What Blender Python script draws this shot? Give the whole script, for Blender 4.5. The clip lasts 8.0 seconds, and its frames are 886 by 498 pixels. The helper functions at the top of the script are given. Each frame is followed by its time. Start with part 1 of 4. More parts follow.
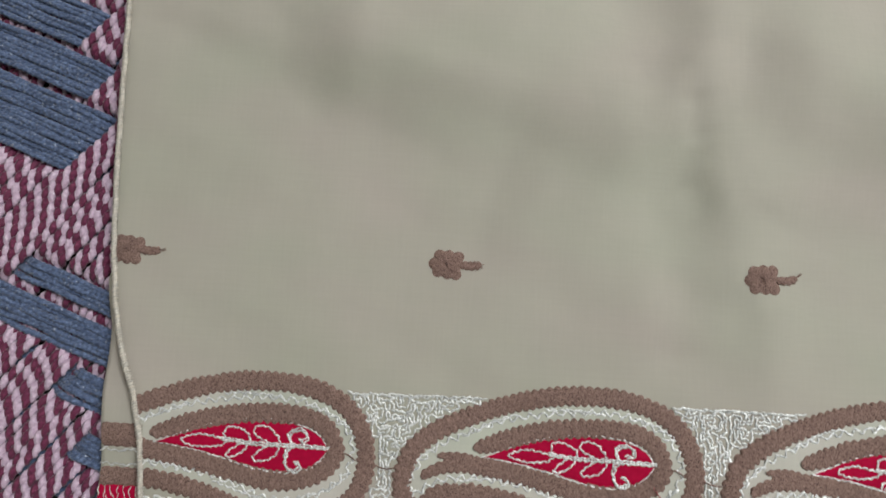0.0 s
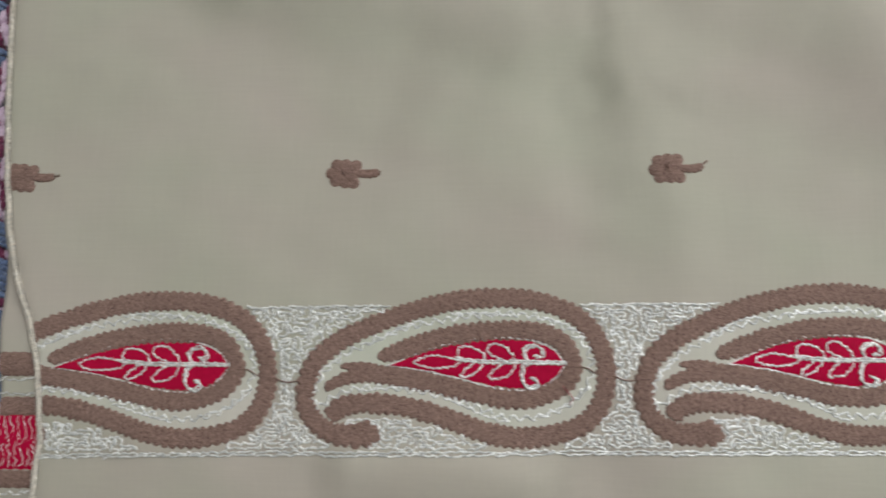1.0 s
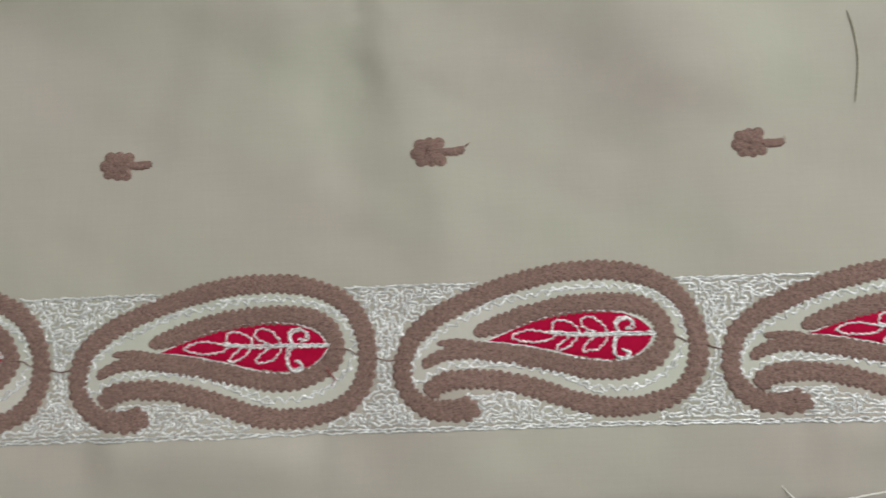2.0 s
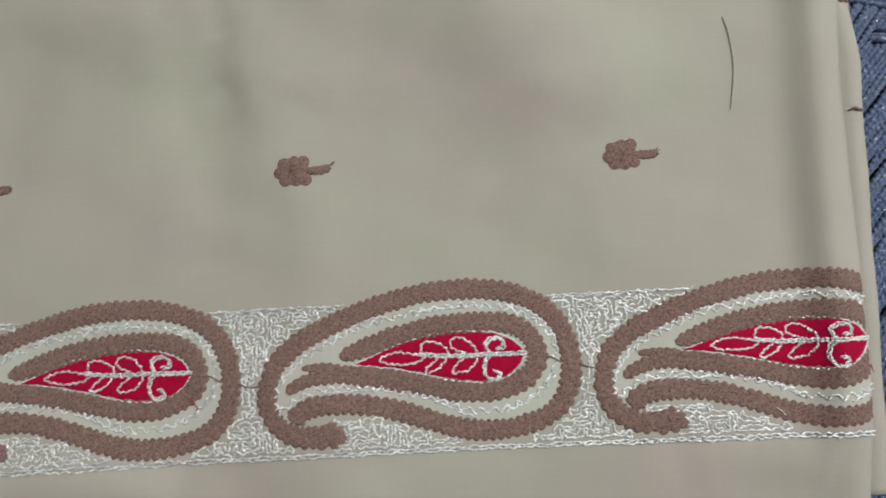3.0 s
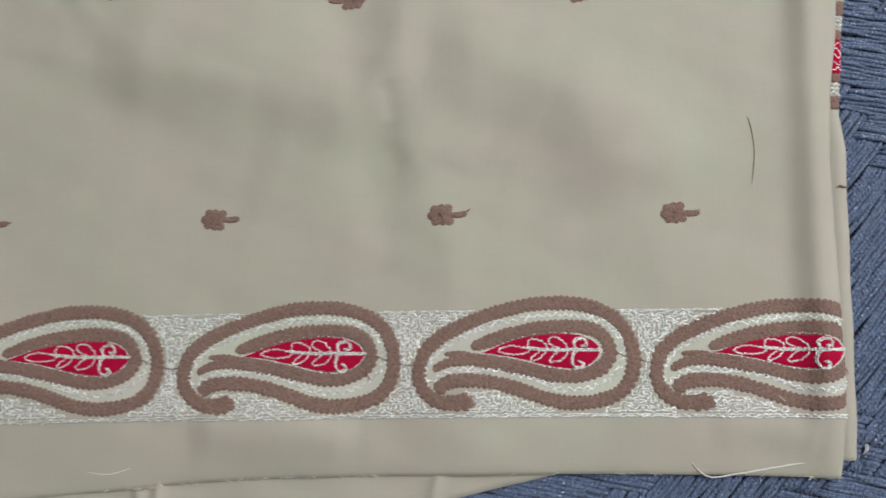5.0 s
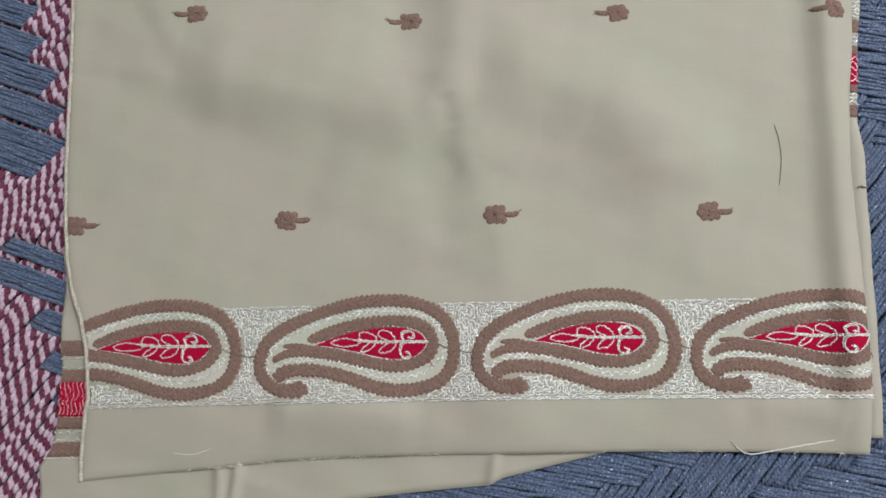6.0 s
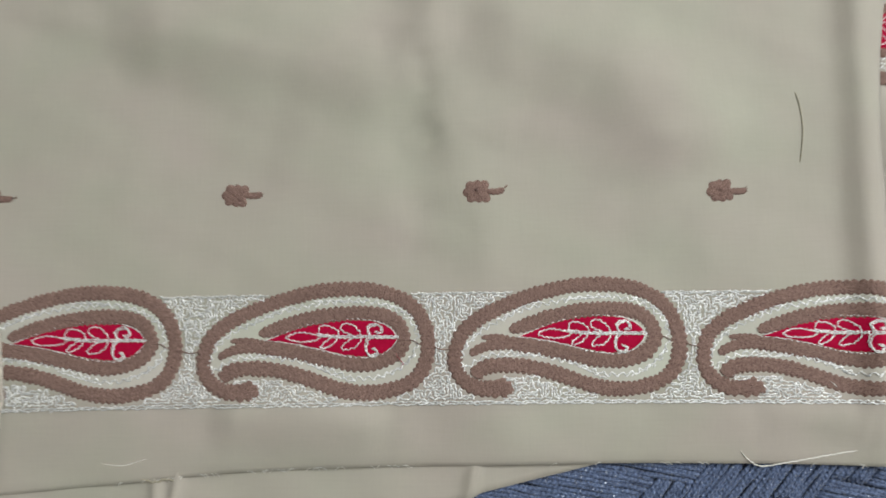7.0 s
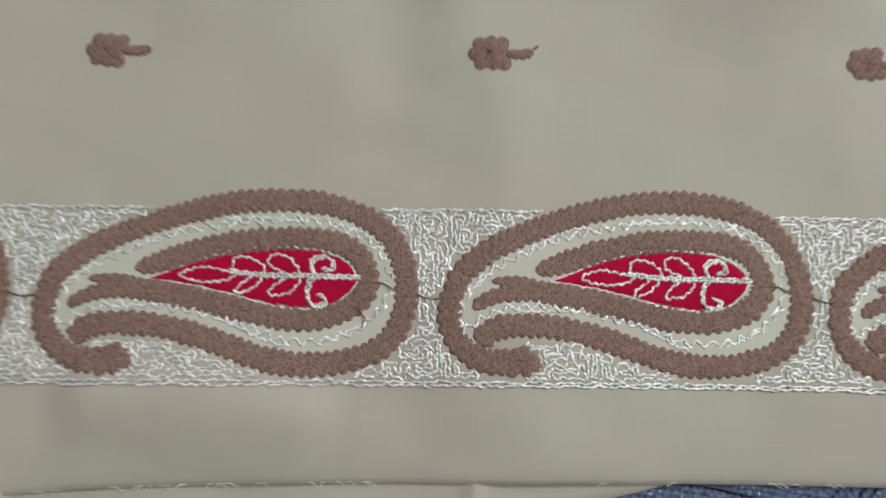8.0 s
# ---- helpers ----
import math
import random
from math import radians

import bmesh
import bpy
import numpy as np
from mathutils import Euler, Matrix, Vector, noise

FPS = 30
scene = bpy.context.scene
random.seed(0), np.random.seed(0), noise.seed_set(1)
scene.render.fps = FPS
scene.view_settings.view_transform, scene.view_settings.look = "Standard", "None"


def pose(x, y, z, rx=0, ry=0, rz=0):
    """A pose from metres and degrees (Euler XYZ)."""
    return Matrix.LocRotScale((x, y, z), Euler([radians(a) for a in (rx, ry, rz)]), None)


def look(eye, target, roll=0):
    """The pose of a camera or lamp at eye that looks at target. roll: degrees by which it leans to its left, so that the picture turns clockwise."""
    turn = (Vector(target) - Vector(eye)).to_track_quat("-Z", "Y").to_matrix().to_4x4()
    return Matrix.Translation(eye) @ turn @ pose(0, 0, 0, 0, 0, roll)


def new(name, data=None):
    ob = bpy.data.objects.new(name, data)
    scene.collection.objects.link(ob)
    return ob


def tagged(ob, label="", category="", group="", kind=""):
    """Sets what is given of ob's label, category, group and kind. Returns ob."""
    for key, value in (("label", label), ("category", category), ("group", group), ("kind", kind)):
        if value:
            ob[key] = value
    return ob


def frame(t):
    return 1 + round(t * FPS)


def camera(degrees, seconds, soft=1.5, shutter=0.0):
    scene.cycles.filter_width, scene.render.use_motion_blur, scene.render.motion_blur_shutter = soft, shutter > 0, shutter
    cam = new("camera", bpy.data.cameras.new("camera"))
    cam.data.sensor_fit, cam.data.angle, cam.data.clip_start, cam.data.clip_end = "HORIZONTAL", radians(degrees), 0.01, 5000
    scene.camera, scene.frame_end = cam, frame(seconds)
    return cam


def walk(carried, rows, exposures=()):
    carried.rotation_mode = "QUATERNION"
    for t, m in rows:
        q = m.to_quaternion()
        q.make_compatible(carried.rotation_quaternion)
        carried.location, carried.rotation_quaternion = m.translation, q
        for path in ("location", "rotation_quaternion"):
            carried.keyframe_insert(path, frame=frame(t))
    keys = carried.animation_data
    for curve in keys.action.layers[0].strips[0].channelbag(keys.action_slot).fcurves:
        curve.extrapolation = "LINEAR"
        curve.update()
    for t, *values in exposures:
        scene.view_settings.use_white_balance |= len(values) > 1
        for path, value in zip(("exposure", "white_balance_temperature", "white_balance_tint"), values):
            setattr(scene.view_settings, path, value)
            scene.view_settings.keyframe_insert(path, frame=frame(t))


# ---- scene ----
# Camera: a phone carried a forearm above a folded cloth. Rows: seconds, eye, yaw, pitch, roll in the cloth's own frame
# (x along the border, second number = minus the height over the cloth, third = up along the cloth).
cam = camera(68.0, 8.0, soft=1.6, shutter=0.4)
TOP = 0.462
ROWS = [
    (0, 0.0444, -0.2617, 0.0498, 0.0121, 0.121, 0.0512),
    (0.5, 0.0536, -0.2586, 0.031, 0.0184, 0.1243, 0.024),
    (1, 0.0885, -0.2493, 0.0109, 0.0275, 0.1375, -0.0033),
    (1.5, 0.1361, -0.2513, 0.0095, 0.0238, 0.1284, -0.0167),
    (2, 0.1766, -0.2525, 0.0098, 0.0205, 0.1101, -0.0336),
    (2.2, 0.1905, -0.2505, 0.0095, 0.0178, 0.1104, -0.0397),
    (3.3, 0.2415, -0.245, 0.0201, 0.0198, 0.1103, -0.0712),
    (3.5, 0.25, -0.246, 0.022, 0.0224, 0.1126, -0.0819),
    (4, 0.2399, -0.2787, 0.0155, 0.022, 0.1351, -0.0682),
    (4.5, 0.2081, -0.3136, 0.0056, 0.024, 0.1583, -0.0383),
    (5, 0.1784, -0.3492, 0.0094, 0.0297, 0.1364, -0.0122),
    (5.2, 0.1648, -0.3534, 0.0062, 0.0285, 0.1437, -0.0142),
    (6.3, 0.1484, -0.3843, -0.0106, 0.0337, 0.1718, -0.0193),
    (6.5, 0.1491, -0.3777, -0.0079, 0.028, 0.1617, -0.0237),
    (7, 0.1516, -0.3305, 0.0007, 0.006, 0.1375, -0.0112),
    (7.5, 0.1468, -0.2684, -0.0046, 0.0007, 0.1207, 0.0019),
    (8, 0.1487, -0.2059, -0.0136, -0.0198, 0.1228, 0.0118),
]


def carried_pose(x, y, z, yaw, pitch, roll):
    way = Vector((-math.sin(yaw) * math.cos(pitch), math.cos(yaw) * math.cos(pitch), math.sin(pitch)))
    eye = Vector((x, y, z))
    return pose(0, 0, TOP, -90, 0, 0) @ look(eye, eye + way, math.degrees(roll))


# the phone's own metering drifts a little on the way
walk(cam, [(row[0], carried_pose(*row[1:])) for row in ROWS], [(0, -0.12), (0.5, -0.17), (1, -0.19), (1.5, -0.18), (2, -0.17), (3.5, -0.26), (4.5, -0.15), (5, -0.10), (6.3, -0.05), (7, -0.08), (8, -0.20)])

# ---- light ----
world = bpy.data.worlds.new("world")
world.use_nodes = True
scene.world = world
sky = world.node_tree.nodes.new("ShaderNodeTexSky")
sky.sky_type, sky.sun_disc = "NISHITA", False
sky.sun_elevation, sky.sun_rotation = radians(40), radians(60)
world.node_tree.links.new(sky.outputs[0], world.node_tree.nodes["Background"].inputs[0])
world.node_tree.nodes["Background"].inputs[1].default_value = 0.1


def area_lamp(name, m, wide, high, watts, colour):
    lamp = bpy.data.lights.new(name, "AREA")
    lamp.shape, lamp.size, lamp.size_y, lamp.energy, lamp.color = "RECTANGLE", wide, high, watts, colour
    ob = new(name, lamp)
    ob.matrix_world = m
    return ob


# added lamp for soft light from up and east of the bed, in an assumed roof opening
area_lamp("added_overhead_light", pose(1.5, 0.95, 2.86), 1.2, 1.3, 80.0, (0.97, 1.0, 1.03))


# ---- materials ----
def nodes_of(name, rough, colour=(0.5, 0.5, 0.5), metallic=0.0, sheen=0.0, specular=0.5):
    m = bpy.data.materials.new(name)
    m.use_nodes = True
    b = m.node_tree.nodes["Principled BSDF"]
    b.inputs["Base Color"].default_value = (*colour, 1)
    b.inputs["Roughness"].default_value = rough
    b.inputs["Metallic"].default_value = metallic
    b.inputs["Sheen Weight"].default_value = sheen
    b.inputs["Specular IOR Level"].default_value = specular
    return m, m.node_tree, b


def put(tree, kind, **values):
    n = tree.nodes.new(kind)
    for key, value in values.items():
        n.inputs[key.replace("_", " ")].default_value = value
    return n


def coords(tree):
    return tree.nodes.new("ShaderNodeTexCoord").outputs["Object"]


def grain(tree, scale, detail=4.0, rough=0.55, stretch=None):
    n = put(tree, "ShaderNodeTexNoise", Scale=scale, Detail=detail, Roughness=rough)
    if stretch:
        mp = put(tree, "ShaderNodeMapping", Scale=stretch)
        tree.links.new(coords(tree), mp.inputs[0])
        tree.links.new(mp.outputs[0], n.inputs["Vector"])
    else:
        tree.links.new(coords(tree), n.inputs["Vector"])
    return n.outputs["Fac"]


def ramp(tree, fac, stops):
    r = tree.nodes.new("ShaderNodeValToRGB")
    while len(r.color_ramp.elements) < len(stops):
        r.color_ramp.elements.new(0.5)
    for e, (p, c) in zip(r.color_ramp.elements, stops):
        e.position, e.color = p, (*c, 1)
    tree.links.new(fac, r.inputs[0])
    return r.outputs[0]


def mixed(tree, fac, a, b, mode="MIX"):
    n = tree.nodes.new("ShaderNodeMix")
    n.data_type, n.blend_type = "RGBA", mode
    for value, slot in ((fac, 0), (a, 6), (b, 7)):
        if isinstance(value, bpy.types.NodeSocket):
            tree.links.new(value, n.inputs[slot])
        else:
            n.inputs[slot].default_value = value if slot == 0 else (*value, 1)
    return n.outputs[2]


def bump(tree, b, height, strength, distance):
    n = put(tree, "ShaderNodeBump", Strength=strength, Distance=distance)
    tree.links.new(height, n.inputs["Height"])
    if b.inputs["Normal"].is_linked:
        tree.links.new(b.inputs["Normal"].links[0].from_socket, n.inputs["Normal"])
    tree.links.new(n.outputs[0], b.inputs["Normal"])


def cloth_material(name, light, dark):
    """Thin plain-woven cotton: faint warm and green mottling, fine threads both ways, a few slubs."""
    m, t, b = nodes_of(name, 0.78, sheen=0.15, specular=0.25)
    broad = ramp(t, grain(t, 14, 3), [(0.3, dark), (0.7, light)])
    warm = ramp(t, grain(t, 9, 2, stretch=(1.0, 1.6, 1.0)), [(0.35, (0.955, 1.0, 0.94)), (0.65, (1.0, 0.966, 0.965))])
    col = mixed(t, 1.0, broad, warm, "MULTIPLY")
    across = grain(t, 900, 2, 0.5, (1.0, 0.06, 1.0))
    along = grain(t, 900, 2, 0.5, (0.06, 1.0, 1.0))
    threads = mixed(t, 0.5, across, along)
    fine = ramp(t, threads, [(0.3, (0.975, 0.975, 0.975)), (0.7, (1.02, 1.02, 1.02))])
    t.links.new(mixed(t, 1.0, col, fine, "MULTIPLY"), b.inputs["Base Color"])
    bump(t, b, threads, 0.12, 0.0003)
    bump(t, b, grain(t, 60, 3), 0.15, 0.001)
    return m


def thread_material(name, light, dark, rough, scale, relief, metallic=0.0, sheen=0.2, specular=0.4, hole_shade=False):
    """Embroidery yarn: short stitches seen as a dotted grain, with small shadows between them painted into the colour.
    """
    m, t, b = nodes_of(name, rough, metallic=metallic, sheen=sheen, specular=specular)
    v = t.nodes.new("ShaderNodeTexVoronoi")
    v.inputs["Scale"].default_value = scale
    t.links.new(coords(t), v.inputs["Vector"])
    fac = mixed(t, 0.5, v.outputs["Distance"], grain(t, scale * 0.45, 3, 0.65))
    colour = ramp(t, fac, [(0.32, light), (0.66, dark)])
    if hole_shade:
        # shade inside the needle holes between the stitches, painted as dark dots
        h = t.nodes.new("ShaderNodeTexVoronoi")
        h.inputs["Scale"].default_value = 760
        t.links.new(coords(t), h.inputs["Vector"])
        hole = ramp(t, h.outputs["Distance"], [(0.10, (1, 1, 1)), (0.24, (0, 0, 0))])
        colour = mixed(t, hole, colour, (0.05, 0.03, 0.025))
    t.links.new(colour, b.inputs["Base Color"])
    bump(t, b, fac, -relief if relief > 0.3 else relief, 0.0005)
    return m


def yarn_material(name, light, dark, rough, scale=700, glint=False):
    m, t, b = nodes_of(name, rough, sheen=0.25, specular=0.35)
    g = grain(t, scale, 3, 0.6)
    isl = t.nodes.new("ShaderNodeNewGeometry").outputs["Random Per Island"]
    base = ramp(t, g, [(0.3, dark), (0.62, light), (0.74, tuple(min(0.9, c * 1.5 + 0.05) for c in light))])
    vary = ramp(t, isl, [(0.0, (0.82, 0.84, 0.86)), (1.0, (1.08, 1.06, 1.04))])
    colour = mixed(t, 1.0, base, vary, "MULTIPLY")
    if glint:
        # bits of tinsel spun into the yarn
        v = t.nodes.new("ShaderNodeTexVoronoi")
        v.inputs["Scale"].default_value = 1300
        t.links.new(coords(t), v.inputs["Vector"])
        bit = ramp(t, v.outputs["Color"], [(0.0, (0, 0, 0)), (0.875, (0, 0, 0)), (0.915, (1, 1, 1))])
        colour = mixed(t, bit, colour, (0.40, 0.44, 0.52))
        t.links.new(bit, b.inputs["Metallic"])
    t.links.new(colour, b.inputs["Base Color"])
    bump(t, b, g, 0.8, 0.0007)
    return m


def silver_material():
    m, t, b = nodes_of("silver_thread", 0.3, metallic=0.2, specular=1.0)
    isl = t.nodes.new("ShaderNodeNewGeometry").outputs["Random Per Island"]
    t.links.new(ramp(t, isl, [(0.0, (0.52, 0.53, 0.52)), (0.55, (0.74, 0.75, 0.735)), (1.0, (0.96, 0.97, 0.95))]), b.inputs["Base Color"])
    bump(t, b, grain(t, 1500, 2), 0.4, 0.0003)
    return m


def plaster_material(name, light, dark):
    m, t, b = nodes_of(name, 0.85)
    t.links.new(ramp(t, grain(t, 2.5, 5), [(0.3, dark), (0.7, light)]), b.inputs["Base Color"])
    bump(t, b, grain(t, 60, 4), 0.3, 0.002)
    return m


CLOTH = cloth_material("beige_cotton", (0.44, 0.41, 0.355), (0.405, 0.38, 0.325))
GROUND = cloth_material("pale_cotton", (0.535, 0.525, 0.465), (0.50, 0.49, 0.43))
BROWN = thread_material("brown_yarn", (0.315, 0.207, 0.174), (0.135, 0.084, 0.068), 0.9, 2100, 0.5, sheen=0.0, specular=0.15, hole_shade=True)
RED = thread_material("red_satin", (0.42, 0.004, 0.042), (0.36, 0.003, 0.034), 0.8, 500, 0.12, sheen=0.0, specular=0.08)
SILVER = silver_material()
HEM = yarn_material("cream_overlock", (0.66, 0.61, 0.53), (0.5, 0.46, 0.39), 0.7)
BLUE = yarn_material("blue_cord", (0.116, 0.166, 0.288), (0.032, 0.048, 0.098), 0.45, glint=True)
PINK = yarn_material("pink_strand", (0.68, 0.53, 0.64), (0.48, 0.33, 0.44), 0.6)
MAROON = yarn_material("maroon_strand", (0.165, 0.019, 0.066), (0.085, 0.011, 0.038), 0.6)
DARK_THREAD = thread_material("dark_thread", (0.46, 0.43, 0.34), (0.36, 0.33, 0.25), 0.9, 900, 0.1, sheen=0.0, specular=0.1)
WHITE_THREAD = yarn_material("white_thread", (0.85, 0.84, 0.78), (0.7, 0.69, 0.62), 0.5)
FOIL = yarn_material("dull_white_paper", (0.40, 0.42, 0.43), (0.32, 0.34, 0.35), 0.5, 300)
RED_THREAD = yarn_material("red_thread", (0.36, 0.02, 0.04), (0.22, 0.012, 0.025), 0.6)
# near-black colour that stands for shade seen through the weave
GAP_SHADE = plaster_material("gap_shade", (0.035, 0.03, 0.03), (0.02, 0.017, 0.017))
WALL = plaster_material("wall_paint", (0.74, 0.72, 0.66), (0.68, 0.66, 0.6))
FLOOR = plaster_material("cement_floor", (0.32, 0.31, 0.29), (0.25, 0.24, 0.22))


# ---- mesh helpers ----
def mesh_of(name, verts, faces, mats, slots=None, smooth=True):
    me = bpy.data.meshes.new(name)
    verts = np.asarray(verts, float)
    me.from_pydata(verts.tolist(), [], faces if isinstance(faces, list) else faces.tolist())
    for m in mats if isinstance(mats, (list, tuple)) else [mats]:
        me.materials.append(m)
    if slots is not None:
        me.polygons.foreach_set("material_index", np.asarray(slots, dtype=np.int32))
    me.polygons.foreach_set("use_smooth", [smooth] * len(me.polygons))
    me.update()
    return me


def part(name, me, parent=None, label=""):
    ob = new(name, me)
    ob.parent = parent
    if label:
        tagged(ob, label)
    return ob


def box(name, lo, hi, mat):
    bm = bmesh.new()
    bmesh.ops.create_cube(bm, size=1)
    for v in bm.verts:
        v.co = Vector([lo[i] + (v.co[i] + 0.5) * (hi[i] - lo[i]) for i in range(3)])
    me = bpy.data.meshes.new(name)
    bm.to_mesh(me)
    bm.free()
    me.materials.append(mat)
    return new(name, me)


def smooth_line(points, step, closed=False):
    """A Catmull-Rom curve through the points, at even steps along its length."""
    p = np.asarray(points, float)
    if closed:
        p = np.vstack([p[-1], p, p[0], p[1]])
    else:
        p = np.vstack([2 * p[0] - p[1], p, 2 * p[-1] - p[-2]])
    out = []
    for i in range(1, len(p) - 2):
        for s in np.linspace(0, 1, 24, endpoint=False):
            a, b, c, d = p[i - 1 : i + 3]
            out.append(0.5 * (2 * b + (c - a) * s + (2 * a - 5 * b + 4 * c - d) * s**2 + (3 * b - a - 3 * c + d) * s**3))
    out.append(p[-2])
    return even(np.array(out), step)


def even(p, step):
    d = np.r_[0, np.cumsum(np.linalg.norm(np.diff(p, axis=0), axis=1))]
    n = max(2, int(round(d[-1] / step)) + 1)
    s = np.linspace(0, d[-1], n)
    return np.stack([np.interp(s, d, p[:, k]) for k in range(p.shape[1])], 1)


def normals_2d(p):
    t = np.gradient(p, axis=0)
    t /= np.linalg.norm(t, axis=1)[:, None] + 1e-12
    return t, np.stack([-t[:, 1], t[:, 0]], 1)


def strip_faces(rows, cols, start=0):
    i = np.arange(rows - 1)[:, None] * cols + np.arange(cols - 1)[None, :] + start
    return np.stack([i, i + 1, i + cols + 1, i + cols], -1).reshape(-1, 4)


def tube_arrays(p, radius, sides, start=0):
    """Verts and faces of a tube along 3D points."""
    n = len(p)
    t = np.gradient(p, axis=0)
    t /= np.linalg.norm(t, axis=1)[:, None] + 1e-12
    up = np.array([0.02, 0.03, 1.0])
    a = np.cross(t, up)
    a /= np.linalg.norm(a, axis=1)[:, None] + 1e-12
    b = np.cross(a, t)
    r = np.broadcast_to(radius, (n,))[:, None, None]
    ang = np.linspace(0, 2 * np.pi, sides, endpoint=False)
    v = p[:, None, :] + r * (np.cos(ang)[None, :, None] * a[:, None, :] + np.sin(ang)[None, :, None] * b[:, None, :])
    i = np.arange(n - 1)[:, None] * sides
    j = np.arange(sides)[None, :]
    k = (j + 1) % sides
    f = np.stack([i + j, i + sides + j, i + sides + k, i + k], -1).reshape(-1, 4) + start
    return v.reshape(-1, 3), f


class Heap:
    """Gathers many small shapes into one mesh."""

    def __init__(self):
        self.v, self.f, self.s, self.n = [], [], [], 0

    def add(self, v, f, slot=0):
        self.v.append(v)
        self.f.extend((np.asarray(f) + self.n).tolist())
        self.s.extend([slot] * len(f))
        self.n += len(v)

    def mesh(self, name, mats):
        return mesh_of(name, np.vstack(self.v), self.f, mats, self.s)


# ---- the room ----
def build_room():
    lo, hi, tall = (-2.2, -2.0), (2.4, 2.6), 2.8
    tagged(box("floor", (lo[0], lo[1], -0.1), (hi[0], hi[1], 0), FLOOR), "grey cement floor of the room", "floor", kind="structure")
    # the unseen roof slab has a square opening through it, added to let the lamp's light in
    x0, x1, y0, y1 = 0.85, 2.15, 0.25, 1.65
    pieces = [((lo[0], lo[1]), (x0, hi[1])), ((x1, lo[1]), (hi[0], hi[1])), ((x0, lo[1]), (x1, y0)), ((x0, y1), (x1, hi[1]))]
    bm = bmesh.new()
    for a, b in pieces:
        for v in bmesh.ops.create_cube(bm, size=1)["verts"]:
            v.co = Vector((a[0] + (v.co.x + 0.5) * (b[0] - a[0]), a[1] + (v.co.y + 0.5) * (b[1] - a[1]), tall + 0.06 + v.co.z * 0.12))
    me = bpy.data.meshes.new("ceiling")
    bm.to_mesh(me)
    bm.free()
    me.materials.append(WALL)
    tagged(new("ceiling", me), "plain off-white roof slab, unseen, with an opening added for the lamp", "ceiling", kind="structure")
    tagged(box("wall_west", (lo[0] - 0.15, lo[1], 0), (lo[0], hi[1], tall), WALL), "plain off-white painted wall", "wall", kind="structure")
    tagged(box("wall_south", (lo[0], lo[1] - 0.15, 0), (hi[0], lo[1], tall), WALL), "plain off-white painted wall", "wall", kind="structure")
    tagged(box("wall_north", (lo[0], hi[1], 0), (hi[0], hi[1] + 0.15, tall), WALL), "plain off-white painted wall", "wall", kind="structure")
    tagged(box("wall_east", (hi[0], lo[1], 0), (hi[0] + 0.15, hi[1], tall), WALL), "plain off-white painted wall", "wall", kind="structure")


build_room()


# ---- the folded cloth: its shape ----
PITCH = 0.125
# soft folds of the top layer: the crest's line, how far it falls off to the left and to the right of that line, its height
FOLDS = [
    ([(0.160, 0.085), (0.152, 0.12), (0.149, 0.155), (0.150, 0.19), (0.147, 0.26)], 0.017, 0.040, 0.0040),
    ([(0.137, 0.114), (0.147, 0.101)], 0.007, 0.007, -0.0013),
    ([(0.138, 0.150), (0.142, 0.128)], 0.007, 0.006, -0.0014),
    ([(0.155, 0.10), (0.165, 0.05), (0.172, -0.01), (0.170, -0.07)], 0.020, 0.030, 0.0028),
    ([(-0.03, 0.168), (0.02, 0.163), (0.07, 0.154), (0.11, 0.142), (0.142, 0.122)], 0.045, 0.024, 0.0096),
    ([(0.158, 0.160), (0.20, 0.156), (0.235, 0.145), (0.262, 0.118), (0.272, 0.075)], 0.040, 0.030, 0.0098),
    ([(0.362, -0.07), (0.3625, 0.0), (0.3635, 0.06), (0.366, 0.12), (0.369, 0.18), (0.373, 0.45)], 0.0085, 0.012, 0.0066),
    ([(-0.05, 0.20), (-0.01, 0.225), (0.02, 0.25)], 0.02, 0.03, 0.0036),
    ([(0.03, -0.034), (0.08, -0.036), (0.125, -0.044)], 0.012, 0.016, 0.0042),
    ([(0.30, -0.036), (0.34, -0.038), (0.36, -0.043)], 0.012, 0.012, 0.0026),
    ([(0.112, 0.24), (0.120, 0.16), (0.132, 0.10), (0.150, 0.03)], 0.020, 0.016, -0.0026),
    ([(0.06, 0.11), (0.12, 0.085), (0.13, 0.04)], 0.03, 0.03, 0.0020),
]


